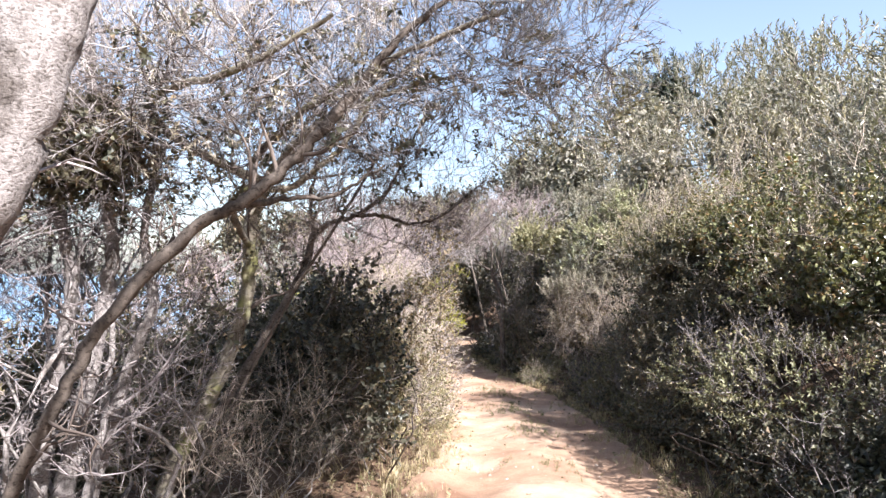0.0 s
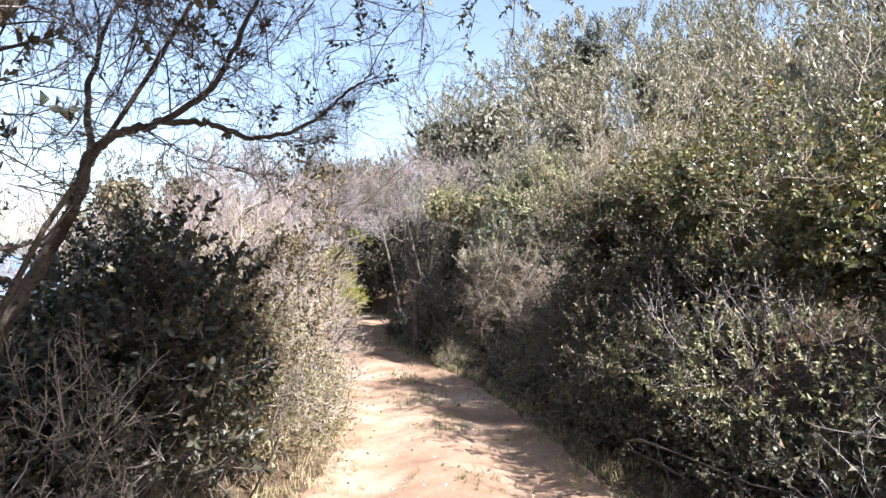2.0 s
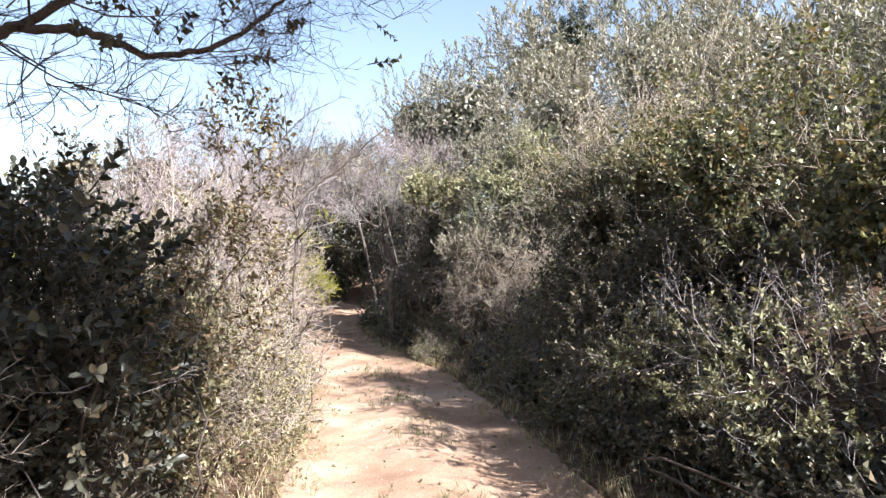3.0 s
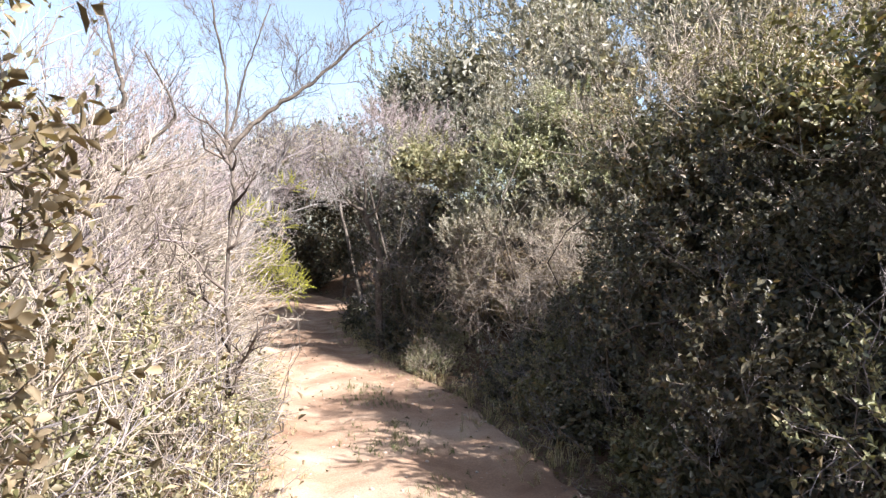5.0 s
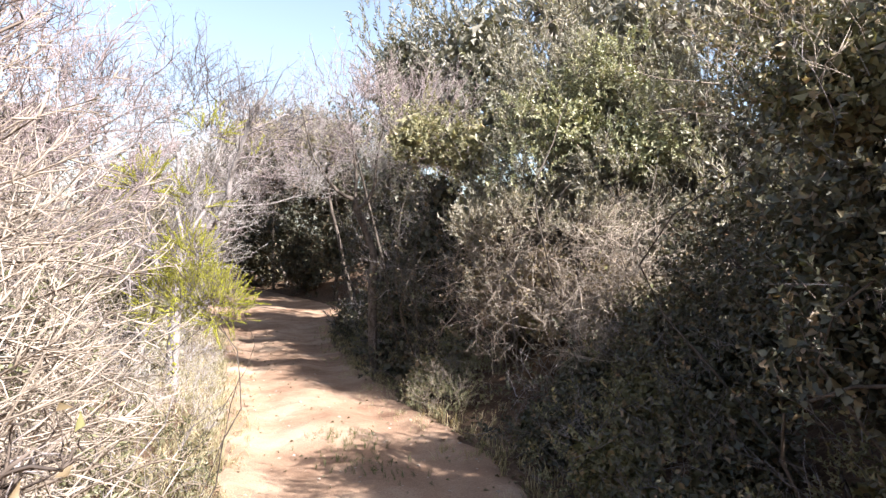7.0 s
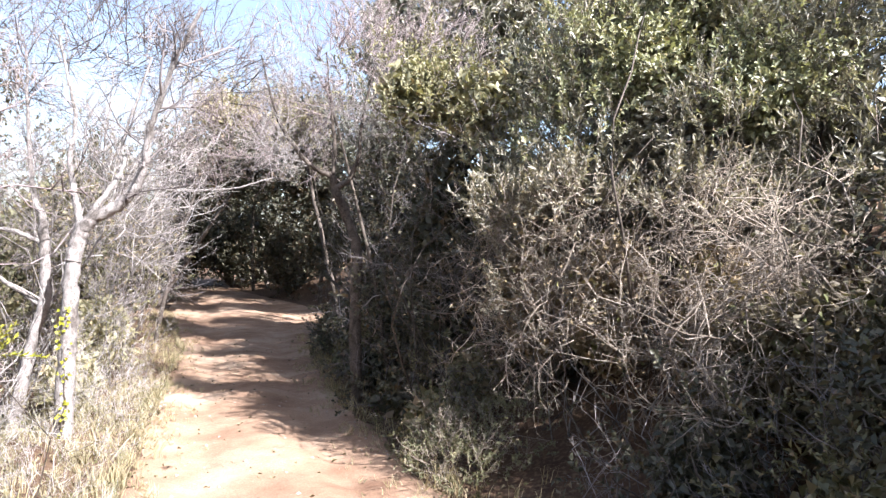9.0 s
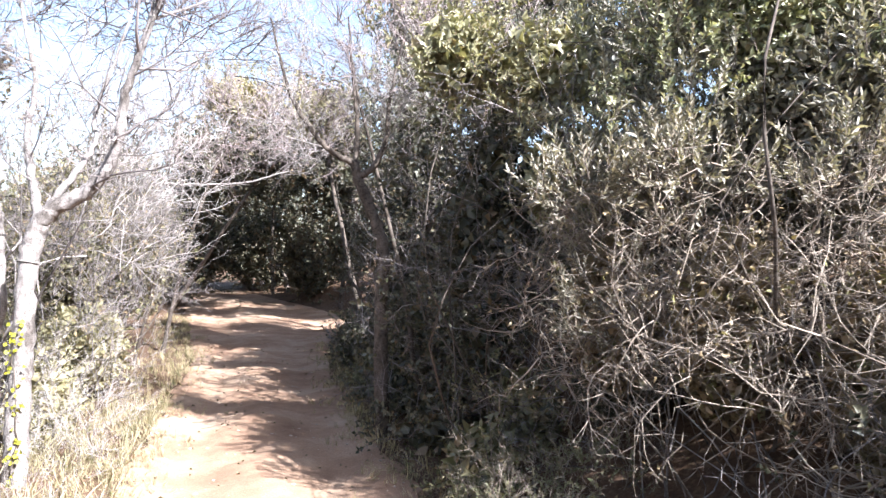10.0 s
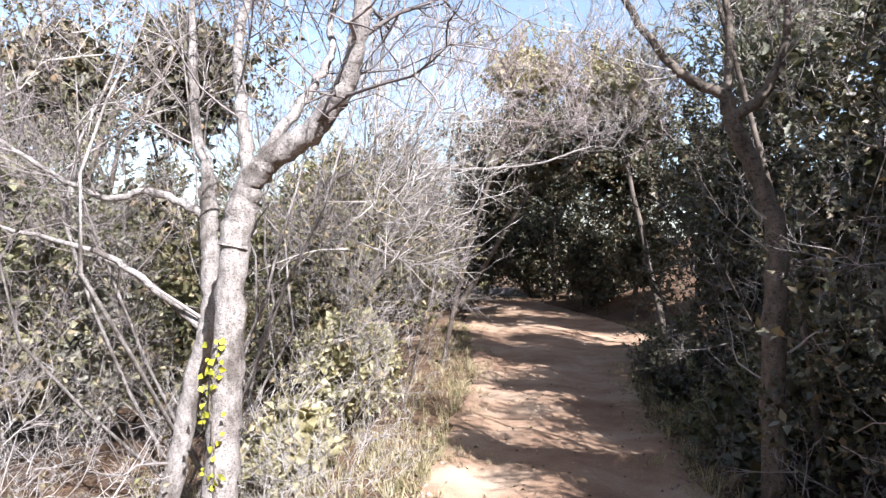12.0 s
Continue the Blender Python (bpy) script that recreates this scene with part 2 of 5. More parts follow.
def tube(bag, pts, radii, sides=5, mat=0, tip=False, knobbly=0.0):
    """A round stem through the points; radii taper along it, to a point if tip; knobbly makes it uneven, as old bark is."""
    p = np.asarray(pts, float)
    n = len(p)
    d = np.gradient(p, axis=0)
    d /= np.linalg.norm(d, axis=1)[:, None] + 1e-9
    ref = np.array([0.31, 0.87, 0.38]) if abs(d[0, 2]) > 0.8 else np.array([0.1, 0.2, 1.0])
    a = np.cross(d, ref)
    a /= np.linalg.norm(a, axis=1)[:, None] + 1e-9
    b = np.cross(d, a)
    ang = np.arange(sides) * 2 * math.pi / sides
    ring = a[:, None] * np.cos(ang)[None, :, None] + b[:, None] * np.sin(ang)[None, :, None]
    grow = np.ones((n, sides))
    if knobbly:
        row = np.arange(n)[:, None] * 0.9
        grow += knobbly * (np.sin(row + 2 * ang[None] + 3 * p[0, 0]) * np.sin(0.43 * row + 1.3) + 0.6 * np.sin(1.7 * row - 3 * ang[None] + p[0, 1]) + 0.5 * np.sin(2.9 * row + 5 * ang[None]))
    v = (p[:, None] + ring * (np.asarray(radii, float)[:, None] * grow)[:, :, None]).reshape(-1, 3)
    last = n - 2 if tip else n - 1
    i = np.arange(last)[:, None] * sides
    j, k = np.arange(sides)[None], (np.arange(sides)[None] + 1) % sides
    tris = [np.stack([i + j, i + k, i + sides + k], -1).reshape(-1, 3), np.stack([i + j, i + sides + k, i + sides + j], -1).reshape(-1, 3)]
    if tip:
        v = np.concatenate([v[:-sides], p[-1:]])
        tris.append(np.stack([last * sides + j[0], last * sides + k[0], np.full(sides, len(v) - 1)], 1))
    bag.add(v, np.concatenate(tris), mat)


def smooth_line(pts, steps=4, rng=None, wobble=0.0):
    """A finer line through the points (Catmull-Rom), a little crooked."""
    p = np.asarray(pts, float)
    q = np.concatenate([[2 * p[0] - p[1]], p, [2 * p[-1] - p[-2]]])
    out = []
    for i in range(1, len(q) - 2):
        for s in np.arange(steps) / steps:
            out.append(0.5 * (2 * q[i] + (q[i + 1] - q[i - 1]) * s + (2 * q[i - 1] - 5 * q[i] + 4 * q[i + 1] - q[i + 2]) * s * s
                              + (3 * q[i] - q[i - 1] - 3 * q[i + 1] + q[i + 2]) * s ** 3))
    out.append(p[-1])
    out = np.array(out)
    if rng is not None and wobble:
        out[1:-1] += rng.normal(0, wobble, out[1:-1].shape)
    return out


def unit(v):
    return v / (np.linalg.norm(v, axis=-1, keepdims=True) + 1e-9)


def leaf_shape(length, width, fold=0.25, curl=0.1):
    """A pointed leaf, folded along its rib, lying along +x."""
    v = np.array([(0, 0, 0), (0.45 * length, -width / 2, fold * width), (length, 0, -curl * length), (0.45 * length, width / 2, fold * width)])
    return v, np.array([(0, 1, 2), (0, 2, 3)])


def oval_leaf(length, width, fold=0.25, curl=0.1):
    """A rounder leaf with a soft outline for plants close to the track."""
    h = fold * width
    v = np.array([(0, 0, 0), (0.28 * length, -0.42 * width, 0.7 * h), (0.68 * length, -0.40 * width, 0.6 * h), (length, 0, -curl * length), (0.68 * length, 0.40 * width, 0.6 * h), (0.28 * length, 0.42 * width, 0.7 * h)])
    return v, np.array([(0, 1, 2), (0, 2, 3), (0, 3, 4), (0, 4, 5)])


def leafy_sprig(rng, twig, count, length, width, spread=50, shape=leaf_shape):
    """One leafy shoot along +z: a thin twig and its leaves round it."""
    bag = Bag()
    bend = rng.normal(0, 0.12 * twig, 2)
    tube(bag, [(0, 0, 0), (bend[0], bend[1], twig)], [0.0032, 0.001], 3, 0, True)
    for i in range(count):
        s = 0.15 + 0.85 * (i + 0.5) / count
        root = np.array([bend[0] * s * s, bend[1] * s * s, s * twig])
        v, f = shape(length * rng.uniform(0.7, 1.15), width * rng.uniform(0.75, 1.2), rng.uniform(0.1, 0.45), rng.uniform(-0.1, 0.35))
        turn = Euler((rng.uniform(-0.7, 0.7), -radians(90 - spread * rng.uniform(0.6, 1.35) * (1.1 - 0.5 * s)), 0)).to_matrix()
        spin = Matrix.Rotation(i * 2.4 + rng.uniform(-0.5, 0.5), 3, "Z")
        bag.add(v @ np.array(spin @ turn).T + root, f, 1)
    return np.concatenate(bag.v), np.concatenate(bag.f), np.concatenate(bag.m)


def bare_spray(rng, length, side=8, thick=0.0045, angle=42, leaves=0, crook=False):
    """One leafless branching shoot along +z; a few dry leaves may hang on."""
    bag = Bag()
    pts = np.cumsum(np.concatenate([[(0, 0, 0)], np.stack([rng.normal(0, 0.05 * length, 4), rng.normal(0, 0.05 * length, 4), np.full(4, length / 4)], 1)]), 0)
    tube(bag, pts, np.linspace(thick, thick * 0.25, 5), 3, 0, True)
    for i in range(side):
        s = rng.uniform(0.12, 0.95)
        k = min(int(s * 4), 3)
        root = pts[k] + (pts[k + 1] - pts[k]) * (s * 4 - k)
        ln = length * rng.uniform(0.25, 0.55) * (1.15 - s)
        a, t = rng.uniform(0, 6.28), radians(angle * rng.uniform(0.6, 1.5))
        d = np.array([math.cos(a) * math.sin(t), math.sin(a) * math.sin(t), math.cos(t)])
        mid = root + d * ln * 0.5 + rng.normal(0, 0.06 * ln, 3)
        end = root + d * ln + rng.normal(0, 0.14 * ln, 3) + np.array([0, 0, 0.12 * ln])
        if crook:
            tube(bag, [root, mid, end], [thick * 0.6, thick * 0.45, thick * 0.15], 3, 0, True)
        else:
            tube(bag, [root, end], [thick * 0.6, thick * 0.15], 3, 0, True)
        for _ in range(1 + (i % 2)):
            u = rng.uniform(0.3, 0.9)
            r2 = root + (end - root) * u
            e2 = r2 + unit(d + rng.normal(0, 0.6, 3)) * ln * rng.uniform(0.2, 0.45)
            tube(bag, [r2, e2], [thick * 0.4, thick * 0.12], 3, 0, True)
        if leaves and rng.random() < leaves:
            v, f = leaf_shape(0.035, 0.018, 0.4, 0.3)
            m = np.array(Euler(rng.uniform(-3, 3, 3)).to_matrix())
            bag.add(v @ m.T + end, f, 1)
    return np.concatenate(bag.v), np.concatenate(bag.f), np.concatenate(bag.m)


def arching_spray(rng, length, thick=0.006):
    """A dead shoot that rises, then bends over and hangs, with crooked side twigs below it."""
    bag = Bag()
    s = np.linspace(0, 1, 7)
    pts = np.stack([length * 0.75 * s ** 1.4, rng.normal(0, 0.025 * length, 7).cumsum(), length * (0.75 * s - 0.62 * s ** 2.2)], 1)
    tube(bag, pts, np.linspace(thick, thick * 0.35, 7), 4, 0, True)
    for i in range(13):
        k = rng.integers(1, 6)
        root = pts[k] + (pts[k + 1] - pts[k]) * rng.random()
        ln = length * rng.uniform(0.16, 0.42)
        d = unit(np.array([rng.normal(0.5, 0.4), rng.normal(0, 0.7), rng.normal(-0.1, 0.6)]))
        mid, end = root + d * ln * 0.5 + rng.normal(0, 0.07 * ln, 3), root + d * ln + rng.normal(0, 0.14 * ln, 3)
        tube(bag, [root, mid, end], [thick * 0.55, thick * 0.4, thick * 0.2], 3, 0, True)
        for _ in range(2):
            r2 = mid + (end - mid) * rng.random()
            tube(bag, [r2, r2 + unit(d + rng.normal(0, 0.7, 3)) * ln * rng.uniform(0.25, 0.5)], [thick * 0.36, thick * 0.15], 3, 0, True)
    return np.concatenate(bag.v), np.concatenate(bag.f), np.concatenate(bag.m)


def grass_tuft(rng, blades, height):
    bag = Bag()
    for _ in range(blades):
        a, h = rng.uniform(0, 6.28), height * rng.uniform(0.5, 1.2)
        out, w = h * rng.uniform(0.1, 0.7), rng.uniform(0.002, 0.005)
        d, s = np.array([math.cos(a), math.sin(a), 0]), np.array([-math.sin(a), math.cos(a), 0]) * w
        root = rng.normal(0, 0.03, 3) * (1, 1, 0)
        mid, tip = root + d * out * 0.35 + (0, 0, 0.65 * h), root + d * out + (0, 0, h * rng.uniform(0.55, 1.0))
        bag.add([root - s, root + s, mid - s * 0.7, mid + s * 0.7, tip], [(0, 1, 3), (0, 3, 2), (2, 3, 4)], 1)
    return np.concatenate(bag.v), np.concatenate(bag.f), np.concatenate(bag.m)


def strew(bag, shapes, at, way, size, rng):
    """Sets copies of the shapes at the places, their +z along way, turned at random."""
    if not len(at):
        return
    pick = rng.integers(0, len(shapes), len(at))
    z = unit(np.asarray(way, float))
    x = unit(np.cross(z, unit(rng.normal(0, 1, z.shape))))
    y = np.cross(z, x)
    rot = np.stack([x, y, z], -1) * np.asarray(size, float)[:, None, None]
    for k, (v, f, m) in enumerate(shapes):
        who = np.where(pick == k)[0]
        if not len(who):
            continue
        allv = np.einsum("nij,vj->nvi", rot[who], v) + np.asarray(at)[who][:, None]
        allf = f[None] + (np.arange(len(who)) * len(v))[:, None, None]
        bag.add(allv.reshape(-1, 3), allf.reshape(-1, 3), np.tile(m, len(who)))


seedling = np.random.default_rng(11)
SPRIG = {
    "olive": [leafy_sprig(seedling, 0.20, 15, 0.050, 0.014, 42) for _ in range(6)],
    "oak": [leafy_sprig(seedling, 0.15, 9, 0.046, 0.027, 62) for _ in range(6)],
    "mastic": [leafy_sprig(seedling, 0.15, 12, 0.036, 0.017, 55) for _ in range(6)],
    "ivy": [leafy_sprig(seedling, 0.18, 8, 0.050, 0.040, 70, shape=oval_leaf) for _ in range(6)],
    "fresh": [leafy_sprig(seedling, 0.15, 12, 0.042, 0.020, 55) for _ in range(6)],
    "heath": [leafy_sprig(seedling, 0.20, 26, 0.026, 0.0065, 34) for _ in range(5)],
    "yellow": [leafy_sprig(seedling, 0.16, 11, 0.042, 0.020, 55) for _ in range(6)],
    "brown": [leafy_sprig(seedling, 0.15, 7, 0.044, 0.022, 70, shape=oval_leaf) for _ in range(5)],
    "oak_near": [leafy_sprig(seedling, 0.15, 9, 0.044, 0.026, 62, shape=oval_leaf) for _ in range(6)],
    "pine": [leafy_sprig(seedling, 0.16, 13, 0.085, 0.009, 40) for _ in range(4)],
}
SPRAY = {
    "thicket": [bare_spray(seedling, 0.55, 8, 0.0045, 40) for _ in range(8)],
    "fine": [bare_spray(seedling, 0.42, 9, 0.0032, 46) for _ in range(8)],
    "hair": [bare_spray(seedling, 0.40, 13, 0.0021, 52, 0.1) for _ in range(8)],
    "leafy": [bare_spray(seedling, 0.48, 8, 0.0038, 46, 0.6) for _ in range(8)],
    "stout": [bare_spray(seedling, 0.80, 9, 0.0065, 40, crook=True) for _ in range(6)],
}
SPRAY["arch"] = [arching_spray(np.random.default_rng(400 + k), 0.70, 0.0048) for k in range(10)]
TUFT = [grass_tuft(seedling, 9, 0.22) for _ in range(8)]

DRIVE_Y, DRIVE_X = [-8, 0, 3, 7, 10.5, 12, 13.4, 14.7, 18], [0, 0, 0.4, 0.62, 1.06, 1.13, 0.9, 0.6, 0.0]


def free(p, half=0.42, low=0.35, high=2.25):
    """Which places stand clear of the way that is driven."""
    base = -0.062 * np.clip(p[:, 1], -25, 27)
    inside = (np.abs(p[:, 0] - np.interp(p[:, 1], DRIVE_Y, DRIVE_X)) < half) & (p[:, 1] < 15.6)
    return ~(inside & (p[:, 2] - base > -1) & (p[:, 2] - base < high))


def lump(p, s, seed):
    k = 6.283 / s
    x, y, z = p[:, 0] * k + seed, p[:, 1] * k + 1.7 * seed, p[:, 2] * k - seed
    return (np.sin(x + 1.3 * np.sin(0.7 * y)) + np.sin(y + 1.1 * np.sin(0.8 * z)) + np.sin(z + 1.2 * np.sin(0.9 * x))) / 3


def shell(lobes, per_m2, rng, seed, inner=0.35, gaps=0.55, under=-0.55, clear=0.42):
    """Places on the uneven outside of a crown made of rounded lobes, with their outward ways."""
    ps, ns = [], []
    for i, (cx, cy, cz, a, b, c) in enumerate(lobes):
        c0, r = np.array([cx, cy, cz]), np.array([a, b, c])
        area = 12.57 * (((a * b) ** 1.6 + (a * c) ** 1.6 + (b * c) ** 1.6) / 3) ** (1 / 1.6)
        d = unit(rng.normal(0, 1, (int(per_m2 * area), 3)))
        d = d[d[:, 2] > under]
        f = 1 - inner * rng.random(len(d)) ** 2
        p = c0 + d * r * f[:, None]
        bulge = np.abs(lump(p, 0.95, seed + 2))
        p = c0 + (p - c0) * (1 + 0.17 * lump(p, 1.3, seed) + 0.42 * (0.28 - bulge))[:, None]
        keep = np.ones(len(p), bool)
        for j, (ox, oy, oz, oa, ob, oc) in enumerate(lobes):
            if j != i:
                keep &= (((p - (ox, oy, oz)) / (oa, ob, oc)) ** 2).sum(1) > 0.55
        keep &= (lump(p, 0.7, seed + 5) < gaps) & (rng.random(len(p)) > 1.8 * np.clip(bulge - 0.38, 0, 0.6))
        keep &= p[:, 2] > land(p[:, 0], p[:, 1]) + 0.04
        keep &= free(p, clear)
        side = np.sign(cx - 0.7)
        away = (d[:, 0] * side > 0.3) & (abs(cx - 0.7) > 1.8)
        keep &= ~away | (rng.random(len(p)) < 0.12)
        behind = (d[:, 1] > 0.4) & (cy > 17)
        keep &= ~behind | (rng.random(len(p)) < 0.4)
        ps.append(p[keep]), ns.append(unit(d / r)[keep])
    return np.concatenate(ps), np.concatenate(ns)


BIG_LEAF = leaf_shape(0.20, 0.13, 0.3, 0.2)


def inner_leaves(bag, lobes, rng, size, clear, mat=1, cover=1.5):
    """Oversized leaves added deep inside a bush, which close the view through it and darken its gaps."""
    v, f = BIG_LEAF
    for cx, cy, cz, a, b, c in lobes:
        if min(a, b, c) < 0.5:
            continue
        area = 12.57 * 0.22 * ((a * b) + (a * c) + (b * c)) / 3
        n = int(cover * area / (0.0065 * size * size))
        d = unit(rng.normal(0, 1, (n, 3)))
        p = np.array([cx, cy, cz]) + d * (a, b, c) * rng.uniform(0.25, 0.60, n)[:, None]
        p = p[(p[:, 2] > land(p[:, 0], p[:, 1]) + 0.06) & free(p, clear + 0.15)]
        strew(bag, [(v, f, np.full(2, mat))], p, rng.normal(0, 1, p.shape), size * rng.uniform(0.7, 1.25, len(p)), rng)


def billow(lobes, rng):
    """Splits each large rounded lobe into a core and smaller heads on its upper side, as a real crown has."""
    out = []
    for x, y, z, a, b, c in lobes:
        if min(a, b, c) < 0.5:
            out.append((x, y, z, a, b, c))
            continue
        out.append((x, y, z, 0.74 * a, 0.74 * b, 0.74 * c))
        n = 7 + int(3 * min(a, b, c))
        for k in range(n):
            h = 1 - 1.45 * (k + 0.5) / n
            w, t = math.sqrt(max(0.0, 1 - h * h)), 2.4 * k + rng.uniform(-0.5, 0.5)
            r = rng.uniform(0.26, 0.46)
            f = 1.14 - 0.85 * r
            out.append((x + f * a * w * math.cos(t), y + f * b * w * math.sin(t), z + f * c * h, r * a, r * b, r * min(c, 1.3 * a)))
    return out


def part(name, bag, materials, parent, label="", kind=""):
    ob = new(name, bag.mesh(name, materials, parent.location))
    ob.parent = parent
    return tagged(ob, label, "", "", kind)


def thing(name, at, label, category, group=""):
    ob = new(name)
    ob.location = at
    ob.empty_display_size = 0.2
    return tagged(ob, label, category, group)


def stems_to(ob, bark, base, ends, rng, r0, spread=0.25, sides=5):
    """Stems that rise from the foot of a shrub and lean out to the given places, each a part."""
    for e in ends:
        bag = Bag()
        foot = np.array([base[0] + rng.normal(0, spread), base[1] + rng.normal(0, spread), 0.0])
        if left_edge(foot[1]) - 0.1 < foot[0] < right_edge(foot[1]) + 0.1:
            continue
        foot[2] = float(land(foot[0], foot[1])) - 0.05
        mid = foot * 0.55 + e * 0.45 + np.array([rng.normal(0, 0.22), rng.normal(0, 0.22), 0.10]) * np.linalg.norm(e - foot)
        line = smooth_line([foot, mid, e], 4, rng, 0.025)
        if not free(line, 0.35).all():
            continue
        r = r0 * rng.uniform(0.5, 1.1)
        tube(bag, line, np.linspace(r, r * 0.3, len(line)), sides)
        part("stem", bag, [bark], ob)


def shrub(name, label, kind, lobes, seed, per_m2=110, size=1.0, stems=8, r0=0.015, twig="brown", bare=0, spray="fine", gaps=0.55, group="", category="shrub", base=None, inner=0.35, lift=0.45, clear=0.42, under=-0.55, spray_size=1.0, rise=0.55, trunk=0.0, lean=(0, 0), core=False):
    """An evergreen or half-bare bush: its stems, its leafy shoots and, where it has them, its bare twigs."""
    rng = np.random.default_rng(seed)
    lob = np.array(lobes, float)
    if base is None:
        base = lob[:, :2].mean(0)
    at = (base[0], base[1], float(land(base[0], base[1])))
    ob = thing(name, at, label, category, group)
    heads = billow(lobes, rng) if kind else lobes
    p, n = shell(heads, per_m2 * (0.54 if len(heads) > len(lobes) else 1.0), rng, seed * 0.37, inner, gaps, under, clear)
    far_off = lob[:, 1].mean() > 17.5 or abs(lob[:, 0].mean() - 0.7) > 4.2
    size, bare = size * 1.05, bare * 0.85
    if far_off:
        bare, spray_size = bare * 0.5, spray_size * 1.3
        few = rng.random(len(p)) < 0.31
        p, n, size = p[few], n[few], size * 1.32
    if kind:
        bag = Bag()
        way = unit(n * 0.75 + np.array([0, 0, lift]) + rng.normal(0, 0.42, n.shape))
        strew(bag, SPRIG[kind], p, way, size * rng.uniform(0.75, 1.3, len(p)), rng)
        inner_leaves(bag, lobes, np.random.default_rng(seed + 5000), 0.46 * size if far_off else 0.34, clear)
        part("foliage", bag, [TWIG[twig], LEAF[kind]], ob, "", "stuff")
    if bare:
        q, m = shell(lobes, bare, rng, seed * 0.37 + 9, 0.6, 0.9, under, clear)
        bag = Bag()
        way = unit(m * 0.6 + np.array([lean[0], lean[1], rise]) + rng.normal(0, 0.5, m.shape))
        sz = spray_size * rng.uniform(0.6, 1.35, len(q))
        ok = free(q + way * (sz * 0.5)[:, None], clear)
        strew(bag, SPRAY[spray], q[ok], way[ok], sz[ok], rng)
        if core:
            inner_leaves(bag, lobes, np.random.default_rng(seed + 6000), 0.36, clear)
        part("twig_mass", bag, [TWIG[twig if twig != "brown" else "grey"], LEAF["brown"]], ob, "dry bare twigs", "stuff")
    if trunk:
        bag = Bag()
        x, y = float(base[0]), float(base[1])
        if left_edge(y) - 0.4 < x < right_edge(y) + 0.4:
            x = float(right_edge(y)) + 0.6 if x > left_edge(y) + 0.5 * (right_edge(y) - left_edge(y)) else float(left_edge(y)) - 0.6
        top = lob[np.argmax(lob[:, 2]), :3]
        foot = np.array([x, y, float(land(x, y)) - 0.1])
        line = smooth_line([foot, foot * 0.6 + top * 0.4 + np.append(rng.normal(0, 0.15, 2), 0.2), top], 5, rng, 0.01)
        tube(bag, line, np.linspace(trunk, trunk * 0.45, len(line)), 9)
        part("trunk", bag, [BARK_DARK], ob)
    if stems and len(p):
        ends = p[rng.integers(0, len(p), stems)]
        c = lob[rng.integers(0, len(lob), stems), :3]
        stems_to(ob, BARK_DARK if kind else BARK_PALE, base, c + (ends - c) * 0.8, rng, r0)
    return ob


def branch_out(bag, line, r, rng, level, per_m, reach, lift=0.3, mat=0, sides=4, tips=None, flat=1.0, clear=0.3):
    """Side branches along a limb, which branch again; tips gathers their ends."""
    line = np.asarray(line, float)
    seg = np.linalg.norm(np.diff(line, axis=0), axis=1)
    total = seg.sum()
    for _ in range(max(1, int(per_m * total * rng.uniform(0.8, 1.2)))):
        s = rng.uniform(0.18, 1.0) * total
        k = min(int(np.searchsorted(np.cumsum(seg), s)), len(seg) - 1)
        root = line[k] + (line[k + 1] - line[k]) * rng.random()
        ahead = unit(line[k + 1] - line[k])
        d = unit(ahead * 0.55 + unit(rng.normal(0, 1, 3)) * (1, 1, flat) * 0.8 + np.array([0, 0, lift]))
        ln = reach * rng.uniform(0.45, 1.15) * (1.15 - 0.5 * s / total)
        a = root + d * ln * 0.4 + rng.normal(0, 0.05 * ln, 3)
        b = root + d * ln * 0.75 + rng.normal(0, 0.09 * ln, 3) + (0, 0, lift * 0.1 * ln)
        c = root + d * ln + rng.normal(0, 0.12 * ln, 3) + (0, 0, lift * 0.25 * ln)
        pts = smooth_line([root, a, b, c], 2 if level > 1 else 1)
        if not free(pts, clear).all() or (pts[:, 2] < land(pts[:, 0], pts[:, 1])).any():
            continue
        rr = r * rng.uniform(0.35, 0.6)
        tube(bag, pts, np.linspace(rr, max(rr * 0.3, 0.0012), len(pts)), sides if rr > 0.008 else 3, mat, True)
        if level > 1:
            branch_out(bag, pts, rr, rng, level - 1, per_m * 1.7, reach * 0.5, lift, mat, sides, tips, flat, clear)
        elif tips is not None:
            tips.append((c, d))


